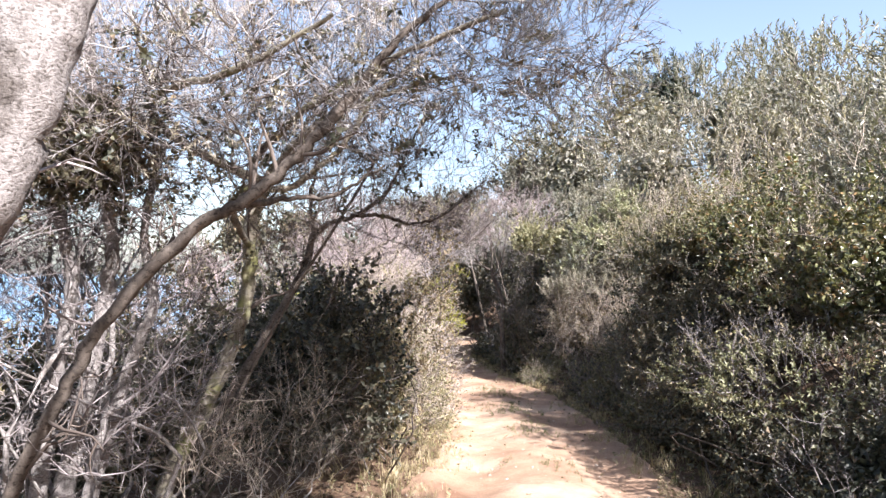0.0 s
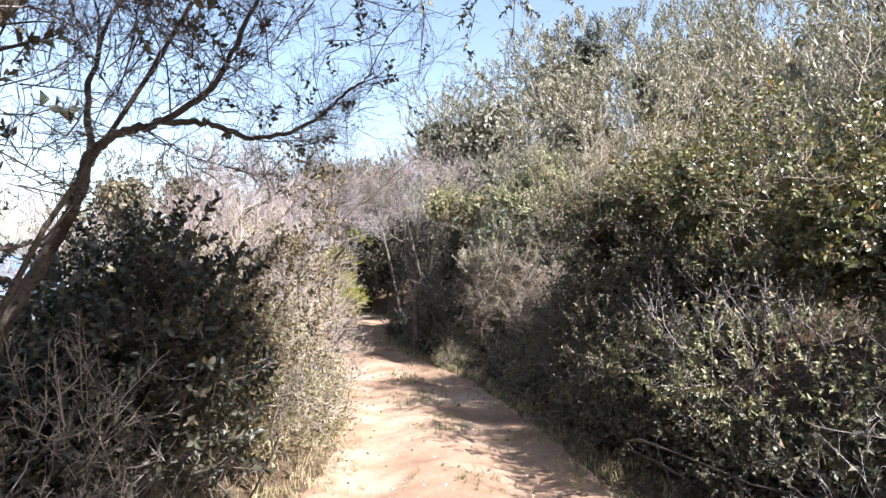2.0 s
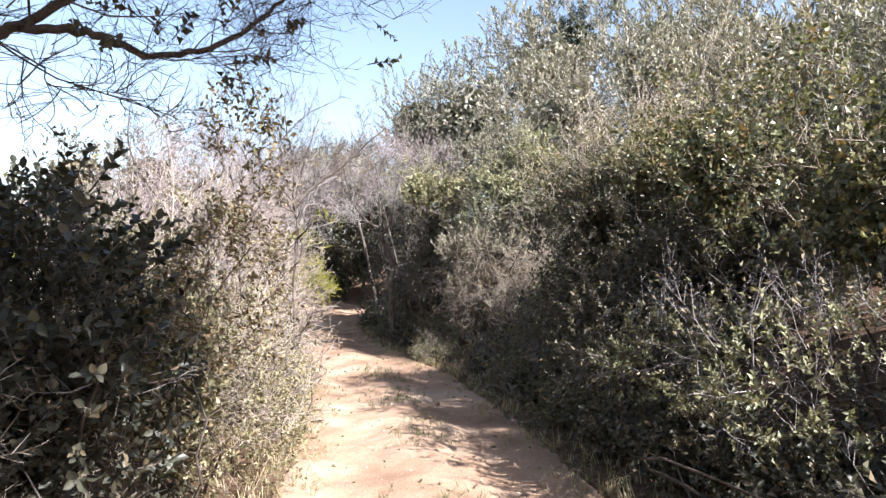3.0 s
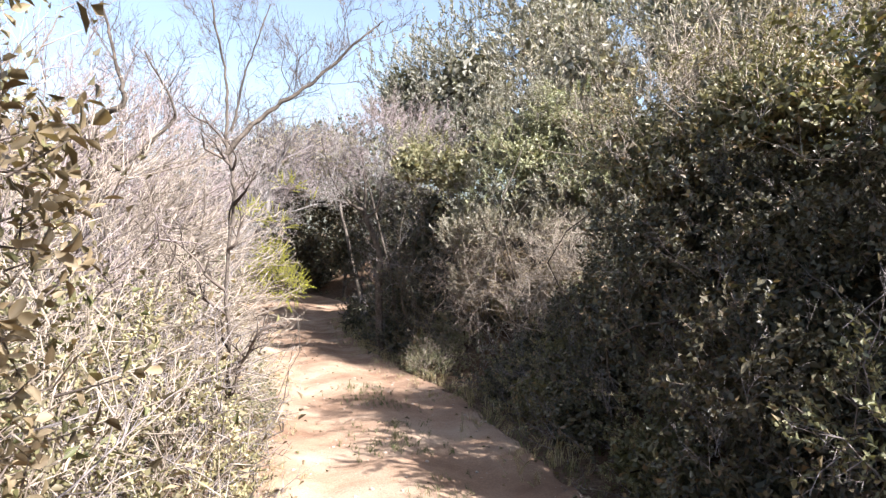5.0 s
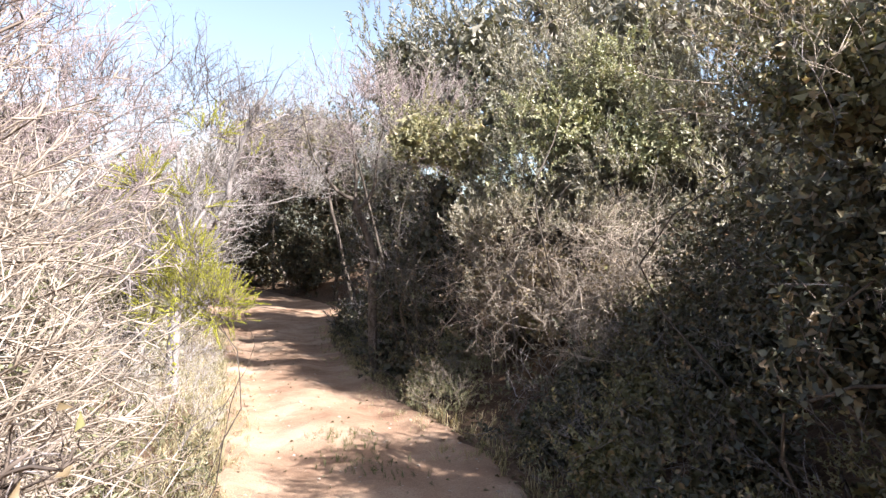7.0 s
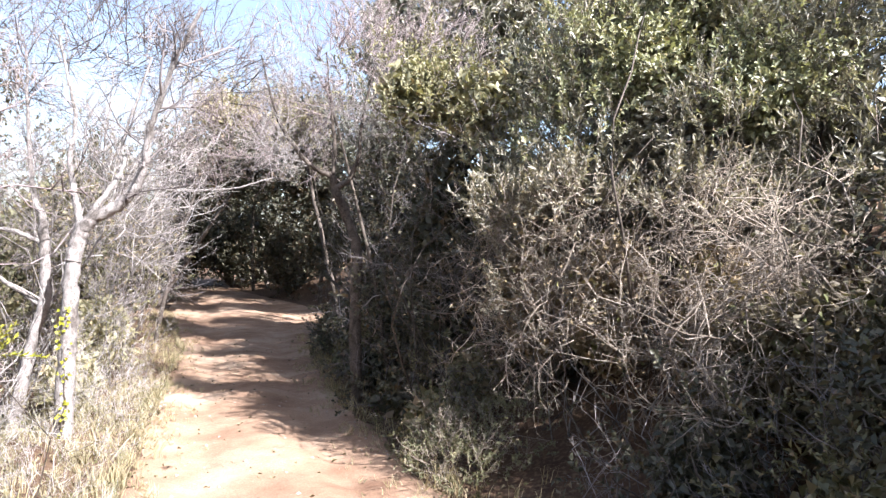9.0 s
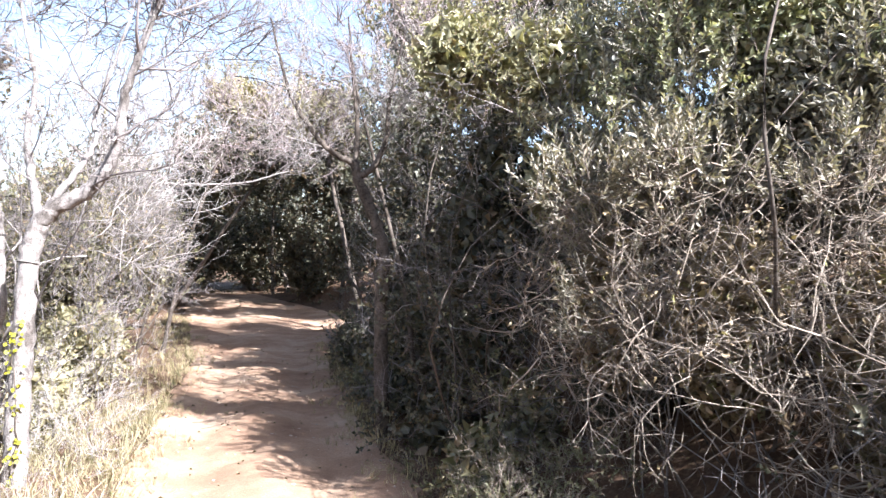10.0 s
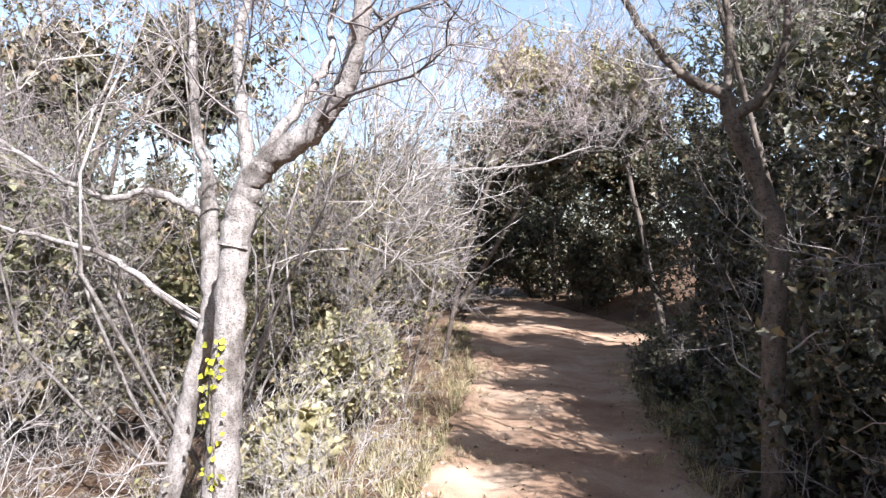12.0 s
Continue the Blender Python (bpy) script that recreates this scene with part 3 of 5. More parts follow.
def tree(name, label, bark, limbs, seed, per_m=3.0, reach=0.7, level=3, lift=0.3, leaf="", leaf_share=0.0, size=1.0, twig="grey", category="tree", wobble=0.005, flat=1.0, fine=0.0):
    """A tree from the lines of its trunk and main limbs, [(part, points, start radius, end radius, branches)]."""
    rng = np.random.default_rng(seed)
    first = limbs[0][1][0]
    ob = thing(name, first, label, category)
    twigs, tips = Bag(), []
    for what, pts, r0, r1, busy in limbs:
        line = smooth_line(pts, 8, rng, wobble)
        bag = Bag()
        tube(bag, line, np.linspace(r0, r1, len(line)) * rng.uniform(0.94, 1.06, len(line)), 16 if r0 > 0.04 else 8, 0, False, 0.05)
        part(what, bag, [bark], ob)
        if busy:
            branch_out(twigs, line, 0.022 if what == "trunk" else max(r1, 0.35 * r0) * 0.9, rng, level, per_m * busy, reach, lift, 0, 5, tips, flat)
    if tips and fine:
        at = np.array([t[0] for t in tips])
        way = np.array([t[1] for t in tips])
        ok = (rng.random(len(at)) < fine) & free(at + way * 0.25, 0.35)
        strew(twigs, SPRAY["fine"], at[ok], way[ok] + (0, 0, 0.3), rng.uniform(0.4, 0.9, ok.sum()), rng)
    part("crown", twigs, [TWIG[twig], LEAF["brown"]], ob, "", "stuff")
    if leaf and tips:
        at, way = np.array([t[0] for t in tips]), np.array([t[1] for t in tips])
        ok = (rng.random(len(at)) < leaf_share) & free(at, 0.35)
        at, way = at[ok], way[ok]
        bag = Bag()
        strew(bag, SPRIG[leaf], at, way + rng.normal(0, 0.4, way.shape), size * rng.uniform(0.7, 1.2, len(at)), rng)
        part("foliage", bag, [TWIG["brown"], LEAF[leaf]], ob, "", "stuff")
    return ob


# ---- ground and track ----
def sheet(name, xs, ys, height, mats, keep=None):
    X, Y = np.meshgrid(xs, ys)
    Z = height(X, Y)
    v = np.stack([X, Y, Z], -1).reshape(-1, 3)
    nx, ny = len(xs), len(ys)
    i = (np.arange(ny - 1)[:, None] * nx + np.arange(nx - 1)[None]).ravel()
    bag = Bag()
    bag.add(v, np.concatenate([np.stack([i, i + 1, i + nx + 1], 1), np.stack([i, i + nx + 1, i + nx], 1)]), 0)
    return new(name, bag.mesh(name, mats))


far = [-2500, -900, -400, -200, -110, -70, -48, -34, -24, -18]
gx = np.array(far + list(np.arange(-14, 18, 0.4)) + [20, 24, 30, 40, 60, 100, 200, 500, 2500])
gy = np.array([-2500, -800, -300, -120, -60, -40, -30, -24] + list(np.arange(-20, 52, 0.4)) + [54, 58, 64, 75, 100, 160, 300, 700, 2500])


def sunk(x, y):
    """The land, let down under the track so that the two sheets never meet in one plane."""
    inside = (x > left_edge(y) + 0.1) & (x < right_edge(y) - 0.1) & (y > -28) & (y < 45)
    return land(x, y) - 0.12 * inside


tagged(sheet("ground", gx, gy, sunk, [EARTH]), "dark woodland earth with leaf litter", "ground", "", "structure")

U = np.linspace(-1.06, 1.06, 30)
TY = np.arange(-26, 45.5, 0.12)
TX = 0.5 * (left_edge(TY) + right_edge(TY))[:, None] + 0.5 * (right_edge(TY) - left_edge(TY))[:, None] * U[None]
TX += (0.13 * ripple(0 * TX + U[None] * 3, np.broadcast_to(TY[:, None], TX.shape), 1.9, 3.3) + 0.06 * ripple(0 * TX + U[None] * 5, np.broadcast_to(TY[:, None], TX.shape), 0.7, 1.1)) * (np.abs(U) ** 3)[None]
TYY = np.broadcast_to(TY[:, None], TX.shape)
TZ = track(TX, TYY)
bag = Bag()
i = (np.arange(len(TY) - 1)[:, None] * len(U) + np.arange(len(U) - 1)[None]).ravel()
bag.add(np.stack([TX, TYY, TZ], -1).reshape(-1, 3), np.concatenate([np.stack([i, i + 1, i + len(U) + 1], 1), np.stack([i, i + len(U) + 1, i + len(U)], 1)]), 0)
tagged(new("dirt_track", bag.mesh("dirt_track", [SOIL])), "dry reddish-beige dirt track with shallow wheel ruts", "dirt track", "", "structure")

# ---- bushes on the climbing side ----
shrub("bramble_bush", "low sunlit green bramble bush at the foot of the bank", "yellow", [(3.4, 6.1, 0.62, 0.85, 1.2, 0.48), (3.2, 7.4, 0.5, 0.65, 0.7, 0.38)], 1, 115, 0.95, bare=20, spray="leafy", gaps=0.35)
shrub("dark_oak_bush", "dark leafy bush under the sunlit brambles", "oak", [(3.2, 6.0, -0.1, 0.75, 1.2, 0.6), (3.1, 7.5, -0.2, 0.65, 0.8, 0.55), (3.2, 4.6, 0.1, 0.7, 0.8, 0.7)], 11, 130, 1.0)
shrub("creeper_bush", "bush overgrown with glossy green creeper leaves", "ivy", [(4.25, 6.5, 1.75, 1.1, 1.4, 1.1), (4.8, 4.7, 1.2, 1.1, 1.1, 1.0), (3.8, 8.2, 2.15, 0.75, 0.85, 0.8)], 2, 110, 0.8, bare=14, spray="leafy", twig="tan")
# unseen bush, kept tall to block the sun from the lower brambles
shrub("dark_oak_bush", "dense dark holm oak bush in the shade", "oak", [(4.2, 3.4, 0.9, 1.2, 1.2, 1.55), (3.8, 1.6, 0.6, 1.2, 1.3, 1.4)], 3, 120)
shrub("olive_bush", "tall grey-green wild olive bush with upright shoots", "olive", [(5.6, 7.3, 2.6, 1.3, 1.3, 1.3), (6.4, 8.9, 2.7, 1.2, 1.2, 1.3), (6.2, 5.4, 2.1, 1.5, 1.5, 1.0)], 4, 175, 1.05, lift=0.9, bare=9)
shrub("olive_bush", "tall grey-green wild olive bush with upright shoots", "olive", [(5.8, 9.9, 2.7, 1.6, 1.3, 1.4), (8.0, 12.2, 3.0, 1.7, 1.7, 1.2)], 5, 150, 1.1, lift=0.9, bare=9)
shrub("dark_oak_bush", "dense dark holm oak bush in the shade", "oak", [(4.35, 10.1, 1.0, 1.5, 1.5, 1.6), (3.7, 10.9, 1.0, 0.85, 1.0, 1.4), (3.5, 9.0, 0.3, 0.9, 0.9, 1.1)], 6, 120, 1.0, bare=6)
# paler leaf kind puts the sunlight on the oak bush's top into colour
shrub("mixed_bush", "brownish-green top of the dark bush with dry twigs, leaves paler for sunlight", "mastic", [(4.0, 10.0, 2.35, 1.0, 1.1, 0.65), (3.45, 10.9, 2.0, 0.7, 0.8, 0.6), (4.6, 11.2, 2.5, 0.9, 0.9, 0.7)], 22, 120, 0.95, bare=30, spray="leafy", twig="tan", stems=4, under=-0.3)
shrub("dark_oak_bush", "dense dark holm oak bush in the shade", "oak", [(4.9, 13.1, 0.4, 1.2, 1.2, 1.2), (4.2, 12.9, 0.1, 0.9, 1.0, 0.9)], 7, 110, 1.1, bare=5)
shrub("dark_oak_bush", "dark leafy bush between the brambles and the creeper", "oak", [(4.1, 5.2, 0.9, 0.8, 0.9, 0.9)], 17, 110, 1.0)
shrub("olive_bush", "round sunlit wild olive bush with silvery green leaves", "olive", [(4.3, 16.0, 2.0, 1.15, 0.95, 1.0), (4.2, 16.7, 3.0, 1.0, 1.0, 0.9), (5.4, 15.9, 2.6, 1.0, 1.0, 1.2), (3.4, 16.2, 1.5, 0.7, 0.6, 0.6), (4.9, 15.5, 1.2, 0.95, 0.8, 0.9)], 8, 165, 1.05, lift=0.7)
shrub("mastic_bush", "sunlit fresh green bush beside the olive", "fresh", [(3.9, 15.9, 2.5, 0.8, 0.6, 0.75), (4.5, 15.9, 3.05, 0.7, 0.6, 0.6), (4.6, 15.3, 2.2, 0.6, 0.5, 0.6), (3.45, 16.1, 2.0, 0.5, 0.4, 0.42)], 18, 190, 1.1)
shrub("olive_bush", "tall grey-green wild olive bush with upright shoots", "olive", [(5.7, 17.8, 4.2, 1.6, 1.5, 1.5), (7.4, 15.8, 4.5, 1.8, 1.8, 1.6)], 9, 75, 1.5, lift=0.9, bare=5)
shrub("yellowing_bush", "small bush with yellowing leaves", "yellow", [(2.3, 18.2, 2.65, 0.75, 0.6, 0.7), (3.0, 17.9, 2.5, 0.8, 0.6, 0.75), (3.2, 17.6, 1.5, 0.7, 0.7, 0.9)], 10, 125, 0.9, bare=16, under=-1.0)
BRUSH = [(3.15, 16.5, 0.5, 0.6, 0.5, 0.95), (3.5, 15.65, 0.5, 0.65, 0.5, 1.0), (4.05, 15.0, 0.4, 0.65, 0.55, 1.05)]
shrub("dead_brush", "tangled dead brush with bleached arching twigs", "", BRUSH, 12, 46, bare=30, spray="arch", twig="tan", stems=14, r0=0.009, rise=0.0, lean=(-0.35, -0.5), spray_size=1.0, category="brushwood", core=True)
shrub("dry_brush", "dry twigs with withered leaves caught in the dead brush", "brown", BRUSH, 21, 26, 0.7, bare=16, spray="leafy", twig="tan", stems=3, r0=0.006, rise=0.1, lean=(-0.3, -0.4), category="brushwood")
shrub("olive_shoots", "grey-green olive shoots on top of the dead brush", "olive", [(2.75, 16.0, 1.25, 0.35, 0.32, 0.22), (3.3, 15.65, 1.36, 0.48, 0.34, 0.2), (3.85, 15.1, 1.28, 0.45, 0.34, 0.24), (3.2, 16.2, 0.6, 0.45, 0.4, 0.8)], 19, 120, 0.95, stems=5, r0=0.008, lift=0.9, base=(3.4, 15.9))
shrub("dead_brush", "tangled dead brush with a few dry leaves", "", [(4.1, 14.0, 0.3, 0.7, 0.7, 0.9), (4.0, 14.5, 0.2, 0.5, 0.5, 0.8)], 13, 40, bare=32, spray="arch", twig="tan", stems=10, r0=0.009, rise=0.0, lean=(-0.4, -0.4), category="brushwood", core=True)
shrub("dark_oak_bush", "dense dark holm oak bush in the shade", "oak", [(3.7, 17.2, 0.3, 1.2, 0.8, 1.6), (2.8, 18.6, 0.9, 0.8, 0.8, 2.1)], 14, 85, 1.05, bare=55, spray="hair", twig="grey", stems=4, r0=0.011)
shrub("grassy_mound", "low mound of dry grass and creeping green leaves", "yellow", [(2.45, 16.4, -0.86, 0.5, 0.45, 0.32), (3.0, 16.25, -0.7, 0.5, 0.45, 0.40), (2.3, 15.9, -0.92, 0.35, 0.4, 0.26)], 15, 150, 0.65, bare=50, spray="hair", twig="tan", stems=4, category="undergrowth")
for k, (lobes, what) in enumerate([
    ([(2.9, 21.2, 0.9, 1.1, 1.6, 2.6), (2.5, 20.3, -0.2, 0.8, 0.9, 1.2)], "oak"),
    ([(2.65, 24.4, 0.9, 1.15, 1.6, 2.8)], "oak"),
    ([(3.1, 28.0, 0.6, 1.5, 1.8, 2.6), (3.3, 27.0, 4.1, 1.3, 1.0, 1.5)], "oak"),
    ([(3.9, 32.6, 1.2, 1.3, 1.8, 2.8)], "oak"),
]):
    shrub("dark_oak_bush", "dense dark holm oak bush beside the track", what, lobes, 20 + k, (140, 110, 80, 75)[k], (0.85, 1.0, 1.25, 1.35)[k], bare=(30, 20, 8, 6)[k])
for k, (lobes, size) in enumerate([
    ([(4.6, 23.4, 5.2, 2.0, 1.6, 2.2)], 1.9), ([(2.9, 24.6, 4.9, 1.4, 1.2, 2.0)], 1.7), ([(7.0, 23.3, 6.6, 2.3, 1.9, 2.2)], 2.0), ([(8.8, 19.0, 5.9, 2.2, 2.3, 2.1)], 1.9),
    ([(9.0, 13.0, 4.7, 2.3, 2.4, 1.6)], 1.8), ([(8.4, 8.4, 4.3, 2.1, 2.2, 1.4)], 1.7), ([(8.0, 3.8, 3.6, 2.0, 2.2, 1.4)], 1.7), ([(6.2, 20.8, 4.4, 1.6, 1.5, 1.8)], 1.7), ([(11.8, 22.0, 7.3, 2.4, 2.4, 2.0)], 2.0), ([(5.0, 29.5, 5.6, 2.2, 2.0, 2.3)], 2.0),
]):
    shrub("hillside_bush", "grey-green evergreen bush on the hillside", "olive", lobes, 30 + k, 52, size, stems=6, lift=0.8, inner=0.25)
shrub("pine", "dark pine crown above the bushes", "pine", [(13.0, 15.5, 9.2, 1.8, 1.8, 1.6), (13.6, 16.5, 8.0, 1.6, 1.6, 1.3)], 45, 60, 1.9, stems=5, r0=0.06, category="tree")
shrub("pine", "dark pine crown above the bushes", "pine", [(9.3, 27.5, 9.0, 1.6, 1.6, 1.6)], 46, 60, 2.0, stems=5, r0=0.06, category="tree")
# bare, rosy crown over the bend
shrub("bare_shrub", "leafless shrub with fine rosy-grey twigs", "", [(2.2, 19.4, 2.8, 1.1, 0.9, 1.1), (1.3, 20.2, 3.2, 1.0, 0.9, 0.9)], 16, 40, bare=75, spray="fine", twig="pink", stems=0, category="shrub", base=(2.3, 20.0), spray_size=1.2, trunk=0.035)

# ---- the shaded end of the track ----
for k, lobes in enumerate([
    [(-3.3, 39.0, 3.0, 2.4, 2.0, 2.6)], [(1.4, 37.2, 3.4, 2.1, 2.0, 2.6), (1.9, 37.0, 0.5, 1.2, 1.6, 1.8)], [(-1.2, 42.6, 3.8, 3.2, 1.6, 2.6)], [(-2.5, 47.5, 0.8, 4.0, 1.5, 3.2), (-2.8, 45.4, 0.3, 2.8, 1.0, 2.2)], [(1.8, 43.0, 0.8, 1.8, 1.8, 2.6)],
    [(-5.0, 38.5, -0.4, 1.6, 2.0, 2.2)], [(0.5, 40.0, -0.2, 1.5, 1.5, 2.2), (-1.5, 44.5, 0.0, 2.5, 1.0, 2.5)], [(-5.6, 34.5, 1.0, 1.7, 2.4, 3.0)], [(3.6, 35.6, 2.6, 2.0, 1.4, 2.5)], [(-0.6, 34.5, 3.6, 2.2, 1.8, 1.5), (-2.6, 35.6, 3.4, 1.6, 1.6, 1.5)], [(-2.4, 39.5, 3.6, 3.0, 2.2, 1.8)], [(-5.6, 46.5, 0.6, 2.6, 1.5, 3.2), (-4.4, 43.2, 0.2, 1.8, 1.3, 2.4)], [(-9.0, 43.5, 0.0, 2.4, 2.0, 3.4)], [(-7.2, 41.0, 1.0, 2.2, 2.4, 3.2)], [(0.9, 31.4, 3.9, 1.7, 1.5, 1.3)],
]):
    shrub("oak_tree", "dark holm oak whose crown arches over the track", "oak", lobes, 60 + k, 38, 2.55, stems=0, category="tree", under=-0.95, inner=0.5, trunk=0.09)

# ---- bushes on the falling side ----
shrub("holm_oak_bush", "broad-leaved holm oak bush hanging over the track edge", "oak_near", [(-1.45, 6.1, 0.5, 0.95, 0.7, 1.05), (-0.84, 5.75, 0.65, 0.40, 0.42, 0.95), (-1.9, 7.2, 0.5, 1.0, 0.6, 1.1)], 80, 190, 1.15, inner=0.5, bare=9, spray="leafy", clear=0.34)
shrub("mixed_bush", "sunlit tangle of olive-brown leaves and dry twigs at the track edge", "mastic", [(-0.72, 7.3, 0.5, 0.60, 0.6, 1.15), (-0.30, 7.5, 0.1, 0.35, 0.6, 0.7), (-1.3, 7.9, 0.6, 0.6, 0.5, 1.1)], 79, 120, 0.95, bare=44, spray="leafy", twig="tan", clear=0.34)
shrub("mastic_bush", "sunlit yellow-green mastic bush at the track edge", "yellow", [(-0.40, 8.8, 0.0, 0.45, 0.95, 0.9), (-1.2, 8.9, 0.2, 0.7, 0.7, 0.9)], 81, 200, 0.8, bare=22, spray="leafy", clear=0.34)
shrub("bare_shrub", "leafless thicket of pale tangled twigs", "", [(-0.90, 10.1, 0.45, 0.70, 1.1, 1.3), (-1.10, 11.8, 0.2, 0.5, 0.9, 1.3), (-0.48, 9.9, 0.4, 0.36, 0.6, 0.9)], 82, 40, bare=52, spray="thicket", twig="tan", lean=(0.55, -0.2), rise=0.40, stems=24, r0=0.012, spray_size=1.1)
shrub("bare_shrub", "leafless thicket of pale tangled twigs", "", [(-2.0, 10.0, 0.5, 1.1, 1.4, 1.2), (-2.6, 12.6, 0.6, 1.1, 1.3, 1.4)], 83, 30, bare=14, spray="stout", twig="pink", stems=20, r0=0.014)
shrub("tree_heath", "bright yellow-green tree heath in the sun", "heath", [(0.05, 12.0, 0.76, 0.30, 0.28, 0.15), (0.22, 12.15, 0.70, 0.16, 0.2, 0.12), (0.34, 11.5, 1.52, 0.09, 0.11, 0.07), (0.18, 11.5, 1.68, 0.09, 0.11, 0.06), (0.10, 11.7, 1.34, 0.07, 0.10, 0.08), (-0.14, 11.6, 1.42, 0.07, 0.10, 0.07), (0.06, 11.8, 1.04, 0.09, 0.12, 0.09)], 84, 900, 0.6, stems=7, r0=0.006, lift=0.5, clear=0.34, base=(-0.35, 12.4))
shrub("mastic_bush", "scattered yellow-green shoots among the dry twigs", "yellow", [(-0.55, 10.6, 0.25, 0.45, 1.2, 0.9), (-0.6, 12.2, 0.2, 0.4, 0.8, 0.9)], 77, 26, 0.7, stems=3, r0=0.008, clear=0.34)
shrub("tree_heath", "bright yellow-green tree heath in the sun", "heath", [(-1.9, 8.6, 1.05, 0.45, 0.4, 0.35)], 85, 110, 0.8, stems=4, r0=0.01, lift=0.9)
shrub("undergrowth", "low green leaves among dry twigs on the verge", "mastic", [(-0.45, 10.2, -0.45, 0.45, 1.1, 0.45), (-0.40, 12.4, -0.55, 0.40, 1.0, 0.45)], 86, 70, 0.9, bare=16, spray="leafy", stems=4, category="undergrowth")
shrub("bare_shrub", "pale leafless shrub with upright twigs", "", [(-1.6, 14.4, 0.9, 0.9, 0.9, 1.6), (-2.6, 15.4, 1.0, 1.0, 1.0, 1.7), (-2.5, 13.4, 1.3, 1.1, 0.8, 1.3)], 87, 30, bare=17, spray="stout", twig="pink", stems=16, r0=0.014)
shrub("bare_shrub", "tall bleached leafless shrub above the thicket", "", [(-1.5, 13.4, 1.9, 0.8, 0.8, 1.1), (-2.5, 14.8, 2.3, 1.0, 1.0, 1.1), (-0.85, 12.9, 1.7, 0.45, 0.5, 0.8), (-1.7, 11.2, 1.9, 0.8, 0.8, 0.8)], 78, 30, bare=40, spray="fine", twig="pink", lean=(0.35, 0), stems=14, r0=0.014, base=(-1.8, 13.6), spray_size=1.15)
shrub("dry_brush", "sunlit low dry brush beside the track", "", [(-1.5, 15.6, -0.85, 0.55, 1.0, 0.45), (-2.2, 16.8, -0.7, 0.9, 0.9, 0.6), (-2.0, 18.4, -0.8, 0.6, 0.5, 0.5), (-1.3, 18.7, -0.95, 0.5, 0.6, 0.4)], 88, 30, bare=46, spray="hair", twig="pale", stems=2, r0=0.008, category="brushwood")
shrub("dry_brush", "soft bleached dry brush along the track's verge", "", [(-0.60, 15.2, -0.9, 0.38, 0.8, 0.36), (-0.80, 16.4, -0.95, 0.40, 0.7, 0.42), (-1.05, 18.6, -0.95, 0.38, 0.8, 0.5), (-1.3, 20.2, -1.0, 0.38, 0.8, 0.6)], 76, 30, bare=95, spray="hair", twig="pale", stems=3, r0=0.005, category="brushwood", spray_size=0.6)
shrub("dry_brush", "soft pale dry brush on the bank below the tree", "", [(-2.7, 17.4, -0.85, 0.6, 0.6, 0.5), (-2.3, 18.9, -0.75, 0.6, 0.5, 0.6), (-3.3, 18.4, -0.6, 0.7, 0.6, 0.7), (-3.6, 16.8, -0.8, 0.7, 0.7, 0.5)], 99, 30, bare=62, spray="hair", twig="pale", stems=3, r0=0.006, category="brushwood", spray_size=0.8)
shrub("dry_brush", "grey tangle of dry twigs below the tree", "", [(-2.7, 18.7, -0.5, 0.9, 1.0, 0.75), (-3.6, 17.6, -0.4, 1.1, 1.1, 0.9)], 89, 30, bare=60, spray="hair", twig="grey", stems=3, r0=0.006, category="brushwood")
shrub("dry_brush", "sunlit dry brush with small green leaves on the bank", "yellow", [(-1.95, 21.4, -0.55, 0.85, 1.4, 0.95), (-1.75, 19.6, -0.85, 0.6, 0.8, 0.6)], 90, 50, 0.8, bare=38, spray="fine", stems=8, r0=0.01, twig="pale", category="brushwood")
shrub("thorn_bush", "brown half-bare thorn bush with dull leaves", "mastic", [(-3.0, 23.4, 0.8, 1.35, 1.4, 2.1), (-2.4, 25.3, 0.3, 1.0, 1.0, 1.6)], 91, 95, 0.95, bare=36, spray="fine", spray_size=1.3, stems=14, r0=0.02)
shrub("holm_oak_bush", "dark holm oak bush beside the shaded track", "oak", [(-3.7, 27.6, 0.5, 1.3, 1.8, 2.4)], 92, 70, 1.4, bare=6)
shrub("holm_oak_bush", "dark holm oak bush beside the shaded track", "oak", [(-4.6, 31.2, 0.6, 1.3, 1.8, 2.6)], 93, 60, 1.5, bare=5)
shrub("oak_tree", "dark evergreen oak behind the bare tree", "oak", [(-4.9, 22.8, 2.9, 1.3, 1.3, 1.5), (-5.3, 22.6, 0.6, 1.2, 1.2, 1.6)], 94, 70, 1.5, stems=8, r0=0.05, category="tree", bare=5)
shrub("mastic_bush", "dull green bush on the slope", "mastic", [(-4.6, 19.6, -0.3, 1.0, 1.0, 1.0), (-5.4, 17.0, -0.6, 1.2, 1.2, 1.0)], 95, 60, 1.2, bare=11)
shrub("bare_shrub", "pale leafless shrubs on the slope", "", [(-5.2, 12.5, 0.3, 1.5, 1.5, 1.5)], 96, 30, bare=19, spray="stout", twig="pink", stems=12, r0=0.014)
shrub("bare_shrub", "pale leafless shrubs on the slope", "", [(-4.2, 8.2, -0.2, 1.3, 1.4, 1.4)], 97, 30, bare=19, spray="stout", twig="pink", stems=12, r0=0.014)
shrub("dark_oak_bush", "dark bush under the leaning stems", "oak", [(-3.0, 5.4, 0.4, 1.1, 1.0, 1.3), (-2.2, 5.7, 0.4, 0.8, 0.6, 1.2)], 98, 110, 1.0, bare=9)

